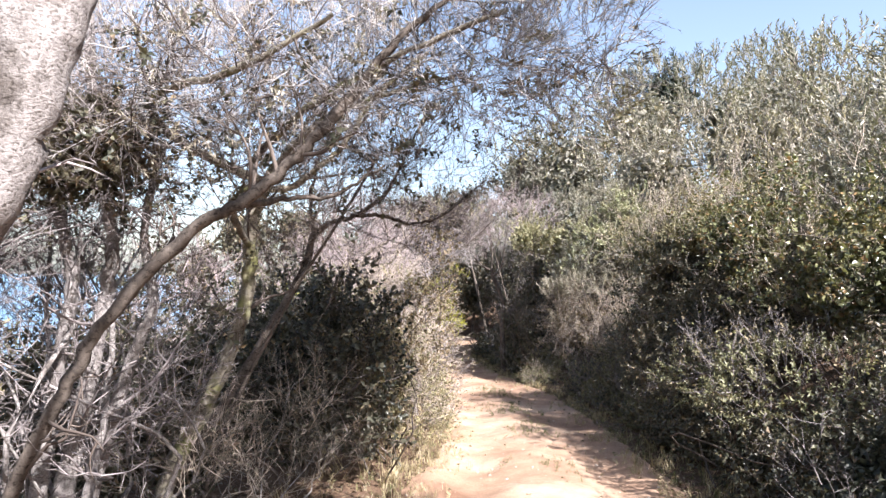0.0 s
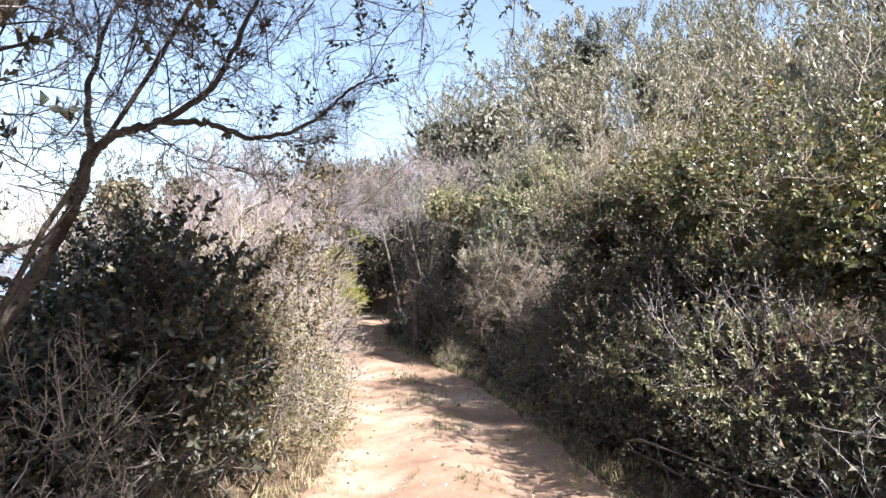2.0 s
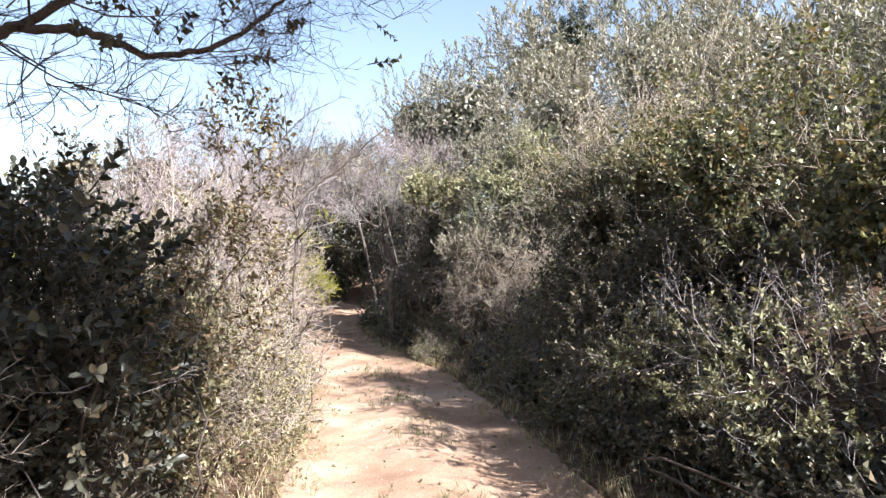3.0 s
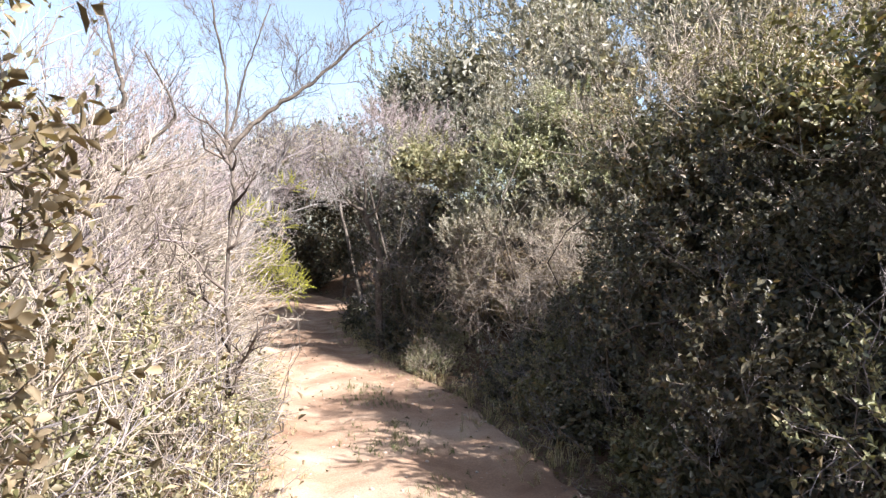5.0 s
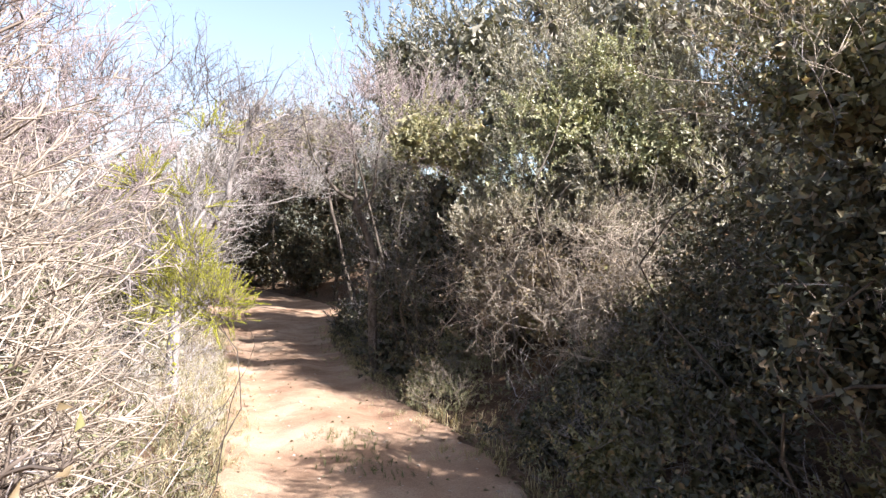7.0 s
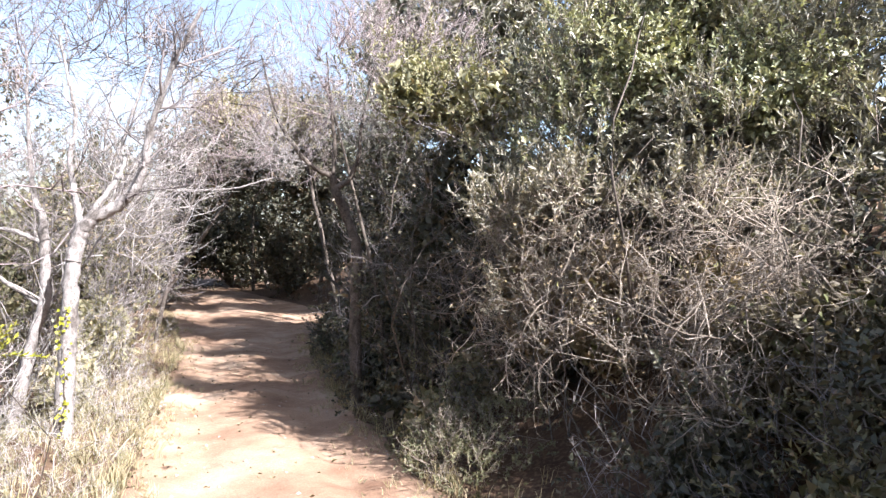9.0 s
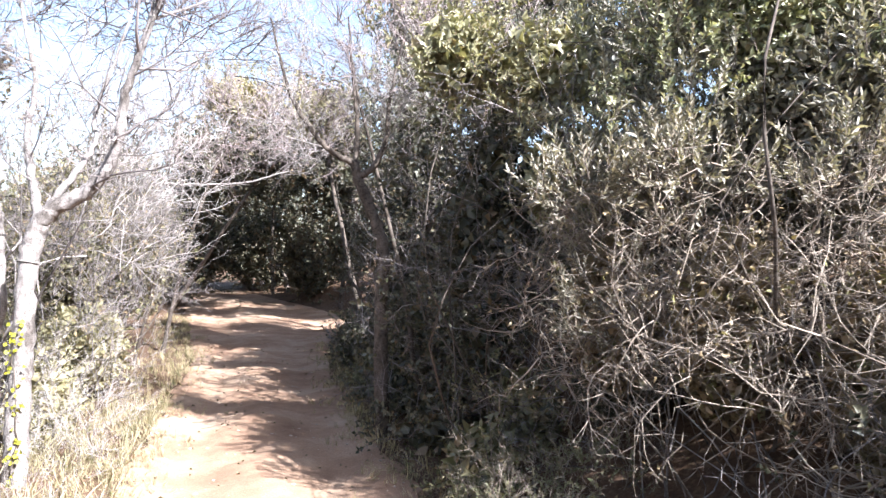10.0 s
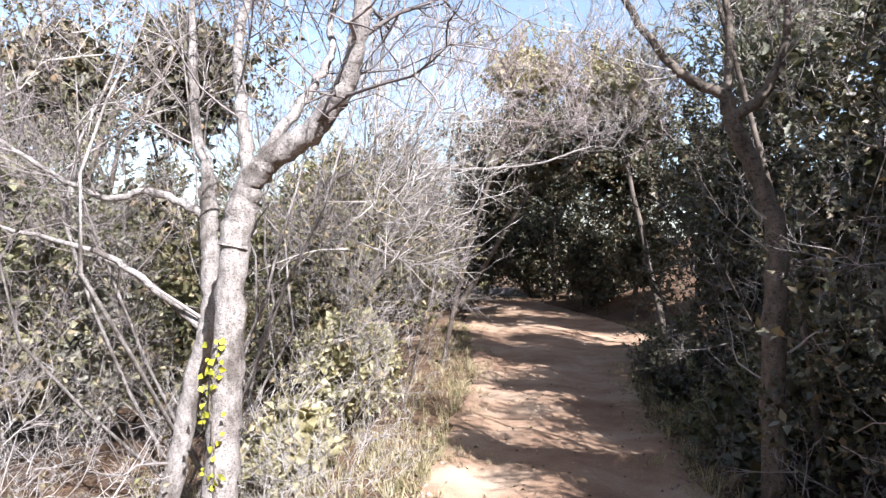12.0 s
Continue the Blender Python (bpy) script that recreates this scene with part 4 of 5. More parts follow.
# ---- trees ----
tree("bare_oak", "pale bare oak with ivy on its forked trunk", BARK_PALE, [
    ("trunk", [(-1.16, 17.5, -1.25), (-1.12, 17.5, -0.46), (-1.10, 17.5, 0.02), (-1.08, 17.5, 0.56), (-1.02, 17.5, 0.98)], 0.088, 0.064, 0.12),
    ("limb", [(-1.07, 17.5, 0.72), (-1.01, 17.5, 0.98), (-0.89, 17.5, 1.13), (-0.66, 17.48, 1.27), (-0.50, 17.45, 1.47), (-0.42, 17.4, 1.70), (-0.36, 17.35, 2.0), (-0.15, 17.3, 2.6), (0.1, 17.2, 3.1)], 0.074, 0.018, 1.0),
    ("limb", [(-1.06, 17.51, 0.8), (-1.03, 17.55, 1.05), (-1.09, 17.6, 1.37), (-1.15, 17.65, 1.71), (-1.12, 17.7, 2.1), (-1.3, 17.8, 2.9)], 0.045, 0.012, 1.0),
    ("limb", [(-1.0, 17.5, 0.98), (-0.92, 17.52, 1.16), (-0.78, 17.6, 1.42), (-0.68, 17.7, 1.66), (-0.70, 17.8, 1.95), (-0.5, 18.0, 2.8)], 0.036, 0.010, 1.0),
    ("trunk", [(-1.76, 17.9, -1.25), (-1.67, 17.9, -0.67), (-1.54, 17.9, -0.03), (-1.44, 17.9, 0.34), (-1.45, 17.9, 0.83), (-1.46, 17.9, 1.10)], 0.060, 0.045, 0.25),
    ("limb", [(-1.45, 17.9, 0.85), (-1.47, 17.9, 1.12), (-1.58, 17.95, 1.44), (-1.64, 18.0, 2.06), (-1.7, 18.1, 2.8)], 0.042, 0.010, 1.1),
    ("limb", [(-1.43, 17.9, 0.86), (-1.77, 17.85, 1.01), (-2.06, 17.8, 0.98), (-2.6, 17.7, 1.27), (-3.1, 17.6, 1.6)], 0.026, 0.006, 1.3),
    ("limb", [(-1.50, 17.9, 0.28), (-1.83, 17.85, 0.54), (-2.13, 17.8, 0.69), (-2.6, 17.7, 0.80), (-3.2, 17.6, 1.0)], 0.024, 0.006, 1.3),
], 201, 5.6, 0.85, 3, 0.16, fine=0.06, twig="grey")
tree("bare_tree", "bare grey tree with a twisted fork in the shade", BARK_DARK, [
    ("trunk", [(1.78, 19.5, -1.25), (1.75, 19.4, -0.86), (1.72, 19.4, 0.17), (1.73, 19.4, 0.76), (1.64, 19.4, 1.13), (1.46, 19.4, 1.54), (1.40, 19.4, 1.76)], 0.085, 0.05, 0.3),
    ("limb", [(1.40, 19.4, 1.76), (1.09, 19.35, 1.92), (0.80, 19.3, 2.28), (0.66, 19.25, 2.6), (0.5, 19.2, 3.2)], 0.038, 0.010, 1.1),
    ("limb", [(1.44, 19.4, 1.62), (1.62, 19.35, 1.75), (1.73, 19.3, 2.08), (1.75, 19.3, 2.45), (1.9, 19.3, 3.2)], 0.042, 0.012, 1.1),
    ("limb", [(1.40, 19.4, 1.76), (1.42, 19.45, 2.17), (1.38, 19.5, 2.6), (1.3, 19.6, 3.4)], 0.036, 0.010, 1.1),
], 202, 5.5, 0.75, 3, 0.3, fine=0.6, twig="pale")
tree("leaning_stems", "clump of pale leaning stems with bare twigs", BARK_PALE, [
    ("trunk", [(-2.2, 3.4, -0.3), (-2.14, 3.4, 0.46), (-2.06, 3.4, 1.14), (-1.99, 3.4, 1.60), (-2.06, 3.4, 1.90), (-2.16, 3.4, 2.42), (-2.12, 3.4, 3.1)], 0.05, 0.022, 0.8),
    ("trunk", [(-2.1, 3.5, -0.3), (-2.06, 3.5, 0.42), (-1.92, 3.5, 1.16), (-1.85, 3.5, 1.60), (-1.84, 3.5, 1.91), (-1.95, 3.5, 2.38), (-2.0, 3.5, 3.1)], 0.056, 0.026, 0.8),
    ("trunk", [(-2.0, 3.6, -0.3), (-1.96, 3.6, 0.39), (-1.76, 3.6, 1.15), (-1.64, 3.6, 1.47), (-1.70, 3.6, 1.9), (-1.60, 3.6, 2.4)], 0.045, 0.018, 0.9),
    ("trunk", [(-1.9, 3.3, -0.3), (-1.86, 3.3, 0.3), (-1.80, 3.4, 0.9), (-1.82, 3.5, 1.5)], 0.035, 0.012, 0.9),
], 203, 4.5, 0.6, 3, 0.15, fine=0.4, twig="grey")
tree("mossy_tree", "mossy leaning tree with dark overhanging boughs", BARK_MOSS, [
    ("trunk", [(-1.98, 4.5, -0.3), (-1.90, 4.5, 0.18), (-1.69, 4.5, 0.64), (-1.47, 4.5, 1.12), (-1.36, 4.5, 1.59), (-1.36, 4.5, 1.98), (-1.25, 4.45, 2.25), (-1.0, 4.4, 2.55), (-0.7, 4.35, 2.8), (-0.4, 4.3, 3.05)], 0.064, 0.030, 0.5),
    ("bough", [(-1.28, 4.46, 2.2), (-1.2, 4.0, 2.35), (-0.9, 3.6, 2.5), (-0.6, 3.4, 2.65), (-0.2, 3.2, 2.8), (0.3, 3.0, 2.95)], 0.028, 0.012, 1.0),
    ("bough", [(-1.36, 4.48, 1.85), (-1.3, 3.9, 2.05), (-1.1, 3.6, 2.13), (-0.9, 3.6, 2.14), (-0.73, 3.6, 2.25), (-0.57, 3.6, 2.40), (-0.4, 3.55, 2.65), (-0.1, 3.5, 2.9)], 0.024, 0.012, 1.3),
    ("bough", [(-1.24, 4.45, 2.27), (-1.6, 3.8, 2.45), (-1.5, 3.2, 2.55), (-1.0, 2.9, 2.6), (-0.5, 2.7, 2.8)], 0.036, 0.010, 1.4),
    ("bough", [(-1.33, 4.5, 2.05), (-1.0, 4.2, 2.5), (-0.5, 4.0, 2.75), (0.1, 3.9, 2.9)], 0.030, 0.010, 1.0),
], 204, 5.5, 0.75, 3, 0.1, "oak", 0.12, 0.9, "brown", fine=0.2)
tree("crooked_oak", "dark crooked oak stem that leans over the track", BARK_DARK, [
    ("trunk", [(-2.25, 3.0, -0.3), (-2.0, 2.9, 0.55), (-1.75, 2.85, 1.05), (-1.5, 2.8, 1.45), (-1.13, 2.75, 1.83), (-0.885, 2.75, 1.98), (-0.69, 2.75, 2.14), (-0.55, 2.75, 2.3)], 0.036, 0.024, 0.5),
    ("bough", [(-0.55, 2.75, 2.3), (-0.4, 2.8, 2.5), (-0.2, 2.8, 2.75), (0.1, 2.85, 3.0)], 0.030, 0.010, 1.0),
    ("bough", [(-0.95, 2.75, 1.95), (-0.75, 2.9, 2.0), (-0.5, 3.0, 2.05), (-0.3, 3.1, 2.2)], 0.018, 0.005, 1.4),
], 210, 6.0, 0.5, 3, 0.2, twig="brown", fine=0.2, wobble=0.005)
tree("old_oak", "thick pale oak trunk leaning over the track's edge", BARK_PALE, [
    ("trunk", [(-2.3, 1.6, -0.2), (-1.85, 1.5, 0.7), (-1.5, 1.45, 1.3), (-1.25, 1.45, 1.75), (-1.08, 1.45, 2.15), (-0.98, 1.45, 2.6), (-1.0, 1.45, 3.4)], 0.14, 0.10, 0.2),
], 211, 3.0, 0.6, 3, 0.2, twig="grey")
tree("overhanging_oak", "dark crooked oak bough with a few leaves against the sky", BARK_DARK, [
    ("trunk", [(-2.3, 5.0, -0.4), (-1.7, 5.0, 0.6), (-1.27, 5.0, 1.32), (-1.07, 5.0, 1.72), (-1.01, 5.0, 1.95)], 0.042, 0.026, 0.2),
    ("bough", [(-1.01, 5.0, 1.95), (-0.85, 5.0, 2.06), (-0.68, 5.0, 2.11), (-0.43, 5.0, 2.32), (-0.25, 5.0, 2.70), (-0.1, 5.0, 3.0)], 0.026, 0.006, 1.0),
    ("bough", [(-0.68, 5.0, 2.11), (-0.45, 5.02, 2.10), (-0.27, 5.05, 2.05), (-0.02, 5.05, 2.11), (0.17, 5.05, 2.27), (0.33, 5.05, 2.40)], 0.018, 0.004, 1.1),
    ("bough", [(-1.01, 5.0, 1.95), (-1.05, 5.1, 2.3), (-0.95, 5.15, 2.7), (-0.7, 5.2, 3.1)], 0.018, 0.005, 1.1),
], 205, 11.5, 0.62, 3, 0.12, "oak", 0.022, 0.9, "brown", flat=0.7)
tree("snag", "bare thorny sapling with one slanting bough", BARK_DARK, [
    ("trunk", [(-0.15, 9.5, -0.6), (-0.04, 9.4, 0.4), (-0.04, 9.3, 1.05), (0.0, 9.3, 1.48), (-0.05, 9.3, 1.80)], 0.011, 0.010, 0.7),
    ("bough", [(-0.05, 9.3, 1.72), (0.12, 9.3, 1.92), (0.42, 9.3, 2.15), (0.70, 9.3, 2.42), (0.84, 9.3, 2.54)], 0.017, 0.004, 1.4),
    ("bough", [(-0.05, 9.3, 1.80), (-0.05, 9.3, 2.12), (-0.12, 9.3, 2.50), (-0.15, 9.3, 2.8)], 0.010, 0.003, 1.2),
    ("bough", [(-0.02, 9.3, 1.85), (0.05, 9.35, 2.2), (0.18, 9.4, 2.62)], 0.008, 0.003, 1.2),
], 206, 11.0, 0.42, 3, 0.4, twig="brown", wobble=0.004)
tree("snag", "dark dead snag with crooked limbs", BARK_DARK, [
    ("trunk", [(-1.35, 10.4, -0.7), (-1.32, 10.3, 0.6), (-1.29, 10.3, 1.38), (-1.31, 10.3, 1.69), (-1.19, 10.3, 1.96)], 0.035, 0.022, 0.4),
    ("bough", [(-1.19, 10.3, 1.96), (-1.0, 10.3, 2.08), (-0.86, 10.3, 2.17), (-0.92, 10.3, 2.45), (-1.01, 10.3, 2.85)], 0.028, 0.008, 0.9),
    ("bough", [(-1.31, 10.3, 1.66), (-1.0, 10.5, 1.70), (-0.66, 10.6, 2.03), (-0.59, 10.6, 2.20), (-0.80, 10.6, 2.6)], 0.023, 0.006, 0.9),
    ("bough", [(-1.30, 10.3, 1.6), (-1.6, 10.4, 1.9), (-1.9, 10.5, 2.4), (-1.9, 10.5, 2.9)], 0.015, 0.005, 0.8),
], 207, 10.0, 0.6, 3, 0.4, twig="brown", wobble=0.004)
tree("slanting_bough", "bleached bough reaching out over the shaded track", BARK_PALE, [
    ("trunk", [(-3.2, 24.3, -1.5), (-2.9, 24.1, 0.2), (-2.4, 24.0, 1.4), (-1.8, 24.0, 1.79)], 0.05, 0.028, 0.4),
    ("bough", [(-1.8, 24.0, 1.79), (-1.06, 24.0, 1.79), (-0.27, 24.0, 1.86), (0.41, 24.0, 2.07), (0.75, 24.0, 2.06)], 0.028, 0.008, 1.0),
    ("bough", [(-2.4, 24.0, 1.4), (-2.0, 23.7, 2.2), (-1.4, 23.4, 3.0), (-0.9, 23.2, 3.7)], 0.03, 0.008, 1.2),
    ("bough", [(-2.6, 24.0, 1.0), (-2.4, 23.4, 2.4), (-2.2, 23.2, 3.8)], 0.03, 0.008, 1.2),
], 208, 4.2, 0.9, 3, 0.35, fine=0.4, twig="pale")
tree("sapling", "thin dark leaning trunk at the edge of the sunlit clearing", BARK_DARK, [
    ("trunk", [(2.12, 30.0, -1.8), (2.05, 30.0, -0.9), (1.96, 30.0, -0.45), (1.68, 30.0, 0.0), (1.5, 30.0, 1.2)], 0.06, 0.03, 0.4),
], 209, 2.0, 0.8, 3, 0.4, fine=0.4, twig="grey")

# ---- undergrowth that closes the foot of the bank ----
for k, (y, what, size) in enumerate([(4.2, "oak", 0.9), (8.6, "oak", 0.9), (9.8, "mastic", 0.9), (11.2, "oak", 1.0), (12.4, "mastic", 1.0), (13.6, "oak", 1.0), (17.3, "mastic", 1.0), (18.8, "oak", 1.1), (20.6, "oak", 1.2), (22.6, "mastic", 1.2), (25.0, "oak", 1.3), (27.4, "oak", 1.4), (29.6, "mastic", 1.4)]):
    x = float(right_edge(y)) + 0.55
    shrub("undergrowth", "low shaded leaves and dry twigs at the foot of the bank", what, [(x, y, float(land(x, y)) + 0.2, 0.5, 0.8, 0.5), (x + 0.5, y + 0.5, float(land(x, y)) + 0.5, 0.5, 0.7, 0.6)], 120 + k, 60, size, bare=18, stems=3, category="undergrowth", spray_size=0.9)
# grey canopy above the start of the track
shrub("overhanging_canopy", "lichen-grey twigs and small leaves hanging over the track", "olive", [(-1.6, 3.2, 2.62, 0.8, 0.5, 0.42), (-0.75, 3.05, 2.68, 0.7, 0.5, 0.40), (0.05, 3.0, 2.74, 0.6, 0.5, 0.36), (0.62, 3.1, 2.86, 0.35, 0.4, 0.26)], 140, 40, 0.55, bare=150, spray="fine", twig="pale", stems=0, under=-1.0, clear=0.2, category="tree", base=(-1.9, 4.4), spray_size=0.8, gaps=0.3)

shrub("overhanging_canopy", "dark tangle of oak twigs and leaves above the leaning stems", "oak", [(-1.95, 3.3, 2.3, 0.7, 0.55, 0.52), (-1.2, 3.6, 2.55, 0.6, 0.5, 0.42), (-2.6, 2.9, 2.0, 0.6, 0.6, 0.6)], 146, 60, 0.8, bare=85, spray="fine", stems=0, under=-1.0, clear=0.3, category="tree", base=(-2.2, 3.6), spray_size=0.9, gaps=0.4)

# unseen oak, added overhead to cast shade on the start of the track
shrub("oak_tree", "unseen tall holm oak added to shade the start of the track", "oak", [(1.9, 2.5, 5.4, 1.4, 1.1, 1.0), (3.3, -0.4, 5.1, 1.7, 1.7, 1.2)], 141, 44, 2.0, stems=5, r0=0.05, trunk=0.13, category="tree", base=(3.3, -1.2), under=-1.0, inner=0.8)
# more crooked stems and dry twigs in the clump at the start
shrub("stem_thicket", "dense thicket of crooked pale stems and twigs", "", [(-2.3, 3.9, 0.9, 0.75, 0.8, 1.3), (-3.0, 3.0, 1.2, 0.9, 0.9, 1.4)], 142, 40, bare=46, spray="thicket", twig="grey", stems=24, r0=0.022, base=(-2.3, 3.8), spray_size=0.9)
shrub("stem_thicket", "brush of dry twigs under the leaning tree", "", [(-1.25, 5.0, 0.3, 0.5, 0.5, 0.7), (-1.6, 4.2, 0.1, 0.5, 0.5, 0.6)], 143, 40, bare=80, spray="fine", twig="tan", stems=10, r0=0.010, spray_size=0.9)
for k, (x, y) in enumerate([(-3.6, 1.0), (-3.4, -2.0), (4.2, -2.2), (-5.0, 4.5)]):
    shrub("dark_oak_bush", "dense dark holm oak bush", "oak", [(x, y, float(land(x, y)) + 1.2, 1.2, 1.4, 1.6)], 150 + k, 26, 1.6)

# bushes that cover the bank
for k, (x, y, h, what) in enumerate([(5.6, 9.2, 2.3, "olive"), (5.3, 12.2, 1.5, "oak"), (6.0, 14.2, 1.6, "olive"), (6.6, 11.4, 2.0, "oak"), (7.6, 10.2, 2.4, "olive"), (6.0, 13.0, 1.4, "oak"), (7.6, 14.4, 2.6, "mastic"), (6.4, 18.6, 2.6, "mastic"), (4.6, 19.2, 2.6, "oak"), (4.4, 21.8, 3.0, "olive"), (5.6, 3.2, 2.2, "olive"), (6.8, 20.0, 3.0, "olive"), (5.6, 18.2, 2.4, "mastic"), (6.6, 17.0, 2.6, "olive"), (5.1, 20.0, 2.6, "oak"), (6.4, 15.0, 3.4, "olive")]):
    z = float(land(x, y))
    shrub("bank_bush", "dense evergreen bush on the bank", what, [(x, y, z + 0.45 * h, 1.15, 1.2, 0.6 * h)], 170 + k, 90, 1.25, stems=2)
# bushes on the slope towards the sea
for k, (x, y, h, what) in enumerate([(-4.6, 14.6, 2.0, "mastic"), (-6.4, 20.5, 2.6, "olive"), (-7.4, 16.0, 2.2, "oak"), (-5.8, 26.5, 3.2, "oak"), (-4.9, 25.0, 2.6, "mastic"), (-7.8, 24.0, 3.4, "olive"), (-6.6, 31.0, 3.4, "oak"), (-7.4, 37.0, 3.6, "oak"), (-7.0, 9.6, 1.8, "mastic"), (-9.6, 20.0, 2.6, "olive"), (-9.5, 13.0, 2.0, "mastic"), (-9.5, 28.0, 3.4, "oak")]):
    z = float(land(x, y))
    shrub("slope_bush", "dull evergreen bush on the falling slope", what, [(x, y, z + 0.42 * h, 1.35, 1.4, 0.6 * h)], 190 + k, 32, 1.6, stems=5, bare=6)

shrub("overhanging_branch", "leafy sunlit branch hanging over the track", "mastic", [(0.85, 4.2, 2.72, 0.40, 0.45, 0.28), (0.1, 4.0, 2.98, 0.7, 0.5, 0.3)], 144, 60, 0.8, stems=0, bare=30, under=-1.0, clear=0.2, category="tree", base=(-2.2, 4.6), gaps=0.3)

shrub("oak_sapling", "young oak with withered brown-green leaves at the track edge", "brown", [(-0.08, 6.15, 1.72, 0.16, 0.2, 0.45), (-0.24, 6.45, 1.0, 0.25, 0.3, 0.65)], 145, 190, 0.75, stems=3, r0=0.01, base=(-0.45, 6.7), clear=0.34, bare=30)

# bushes behind and beside the bare oak
for k, (x, y, h, what) in enumerate([(-3.3, 20.6, 2.6, "mastic"), (-4.4, 20.4, 3.6, "olive"), (-3.6, 22.2, 3.4, "mastic"), (-5.8, 19.0, 3.0, "olive"), (-4.2, 24.6, 4.2, "mastic"), (-4.8, 16.2, 2.0, "mastic"), (-6.6, 22.6, 3.6, "oak")]):
    z = float(land(x, y))
    shrub("scrub_bush", "grey-green scrub bush full of bare twigs", what, [(x, y, z + 0.40 * h, 0.95, 0.9, 0.62 * h)], 230 + k, 115, 0.92, stems=5, bare=24)
shrub("holm_oak_bush", "dark bush at the foot of the grey tree", "oak", [(2.0, 18.5, -0.4, 0.45, 0.45, 1.0)], 240, 110, 1.0, stems=2, r0=0.010, bare=16)
shrub("bare_canopy", "grey leafless twigs of the leaning clump", "", [(-2.7, 3.3, 2.6, 1.0, 0.9, 0.9), (-3.4, 4.4, 2.2, 0.9, 0.9, 0.9)], 241, 30, bare=110, spray="fine", twig="grey", stems=6, r0=0.02, base=(-2.4, 3.6), category="tree", under=-1.0, spray_size=1.2)

shrub("bare_shrub", "pale bare twigs reaching towards the track", "", [(-1.6, 20.6, 1.0, 0.8, 0.9, 1.2), (-1.5, 22.6, 1.7, 0.9, 1.0, 1.3)], 242, 30, bare=44, spray="thicket", twig="pale", stems=7, r0=0.008, base=(-2.0, 21.4), spray_size=1.1)

shrub("bare_shrub", "pale leafless trees behind the forked oak", "", [(-1.9, 18.9, 1.9, 0.9, 0.6, 1.0), (-3.0, 18.5, 1.8, 0.9, 0.7, 1.0), (-1.0, 19.0, 2.5, 0.8, 0.5, 0.7)], 243, 30, bare=22, spray="thicket", twig="pale", stems=9, r0=0.016, base=(-2.3, 19.2))

shrub("bare_shrub", "high grey-brown twigs of leafless trees beside the forked oak", "", [(-1.3, 18.8, 3.0, 0.9, 0.6, 0.7), (-2.4, 18.6, 2.8, 0.8, 0.6, 0.8), (-0.3, 19.2, 2.9, 0.7, 0.5, 0.6)], 244, 30, bare=110, spray="thicket", twig="dusky", stems=3, r0=0.014, base=(-1.9, 19.3))
shrub("bare_shrub", "soft grey-brown mass of fine bare twigs along the bank", "", [(-1.75, 20.2, 0.0, 0.6, 0.8, 1.1), (-2.4, 20.6, 0.8, 0.8, 0.7, 1.4), (-1.9, 22.2, 1.0, 0.8, 0.8, 1.2), (-2.1, 24.2, 0.6, 0.7, 0.9, 1.5)], 245, 30, bare=90, spray="hair", twig="grey", stems=5, r0=0.008, spray_size=0.95)

# thick growth that closes the bend and the view beside the bare oak
shrub("oak_tree", "dark holm oak that closes the end of the track", "oak", [(-3.2, 47.2, 0.6, 1.9, 1.0, 2.3)], 251, 60, 2.6, stems=0, category="tree", under=-0.95, inner=0.6, trunk=0.09)
shrub("oak_tree", "dark evergreen oak behind the bare tree", "oak", [(-6.6, 22.4, 2.7, 1.5, 1.3, 1.6), (-8.2, 22.8, 1.4, 1.3, 1.3, 1.6)], 252, 80, 1.4, stems=6, r0=0.05, category="tree", trunk=0.08)
shrub("scrub_bush", "grey-green scrub bush full of bare twigs", "mastic", [(-4.5, 19.4, 0.7, 1.0, 0.8, 1.2), (-5.9, 20.8, 1.0, 1.1, 0.8, 1.3)], 253, 90, 1.1, stems=5, bare=40)
shrub("bare_canopy", "dark tangle of crooked twigs under the leaning tree's crown", "", [(-1.25, 4.9, 2.15, 0.75, 0.6, 0.45), (-0.45, 4.6, 2.55, 0.6, 0.5, 0.32)], 254, 30, bare=58, spray="fine", twig="brown", stems=0, base=(-1.9, 4.9), category="tree", under=-1.0, clear=0.25, trunk=0.02)
# twigs and sunlit leaves that arch over the far end of the track
shrub("bare_shrub", "leafless shrub whose rosy-grey twigs arch over the track", "", [(-0.6, 25.0, 2.9, 1.0, 0.8, 0.75), (0.8, 25.2, 3.0, 0.9, 0.8, 0.75), (-1.6, 24.8, 3.02, 0.7, 0.7, 0.8)], 255, 40, bare=75, spray="fine", twig="pink", stems=0, base=(-2.3, 25.0), spray_size=1.3, trunk=0.03, under=-1.0)
shrub("yellowing_bush", "sunlit crown with yellowing leaves above the track", "yellow", [(-0.8, 27.2, 3.85, 1.3, 0.9, 0.75), (0.8, 27.6, 3.7, 1.0, 0.8, 0.8)], 256, 80, 1.4, stems=0, bare=20, base=(-2.3, 27.2), trunk=0.05, under=-0.8)
shrub("olive_bush", "grey-green wild olive bush that fills the slope above the bend", "olive", [(3.8, 22.3, 3.1, 1.2, 1.0, 1.2), (5.6, 22.0, 3.7, 1.3, 1.0, 1.2), (2.5, 22.4, 2.6, 0.9, 0.8, 1.1), (4.4, 20.6, 3.4, 0.9, 0.8, 1.0)], 257, 85, 1.4, stems=2, lift=0.7)

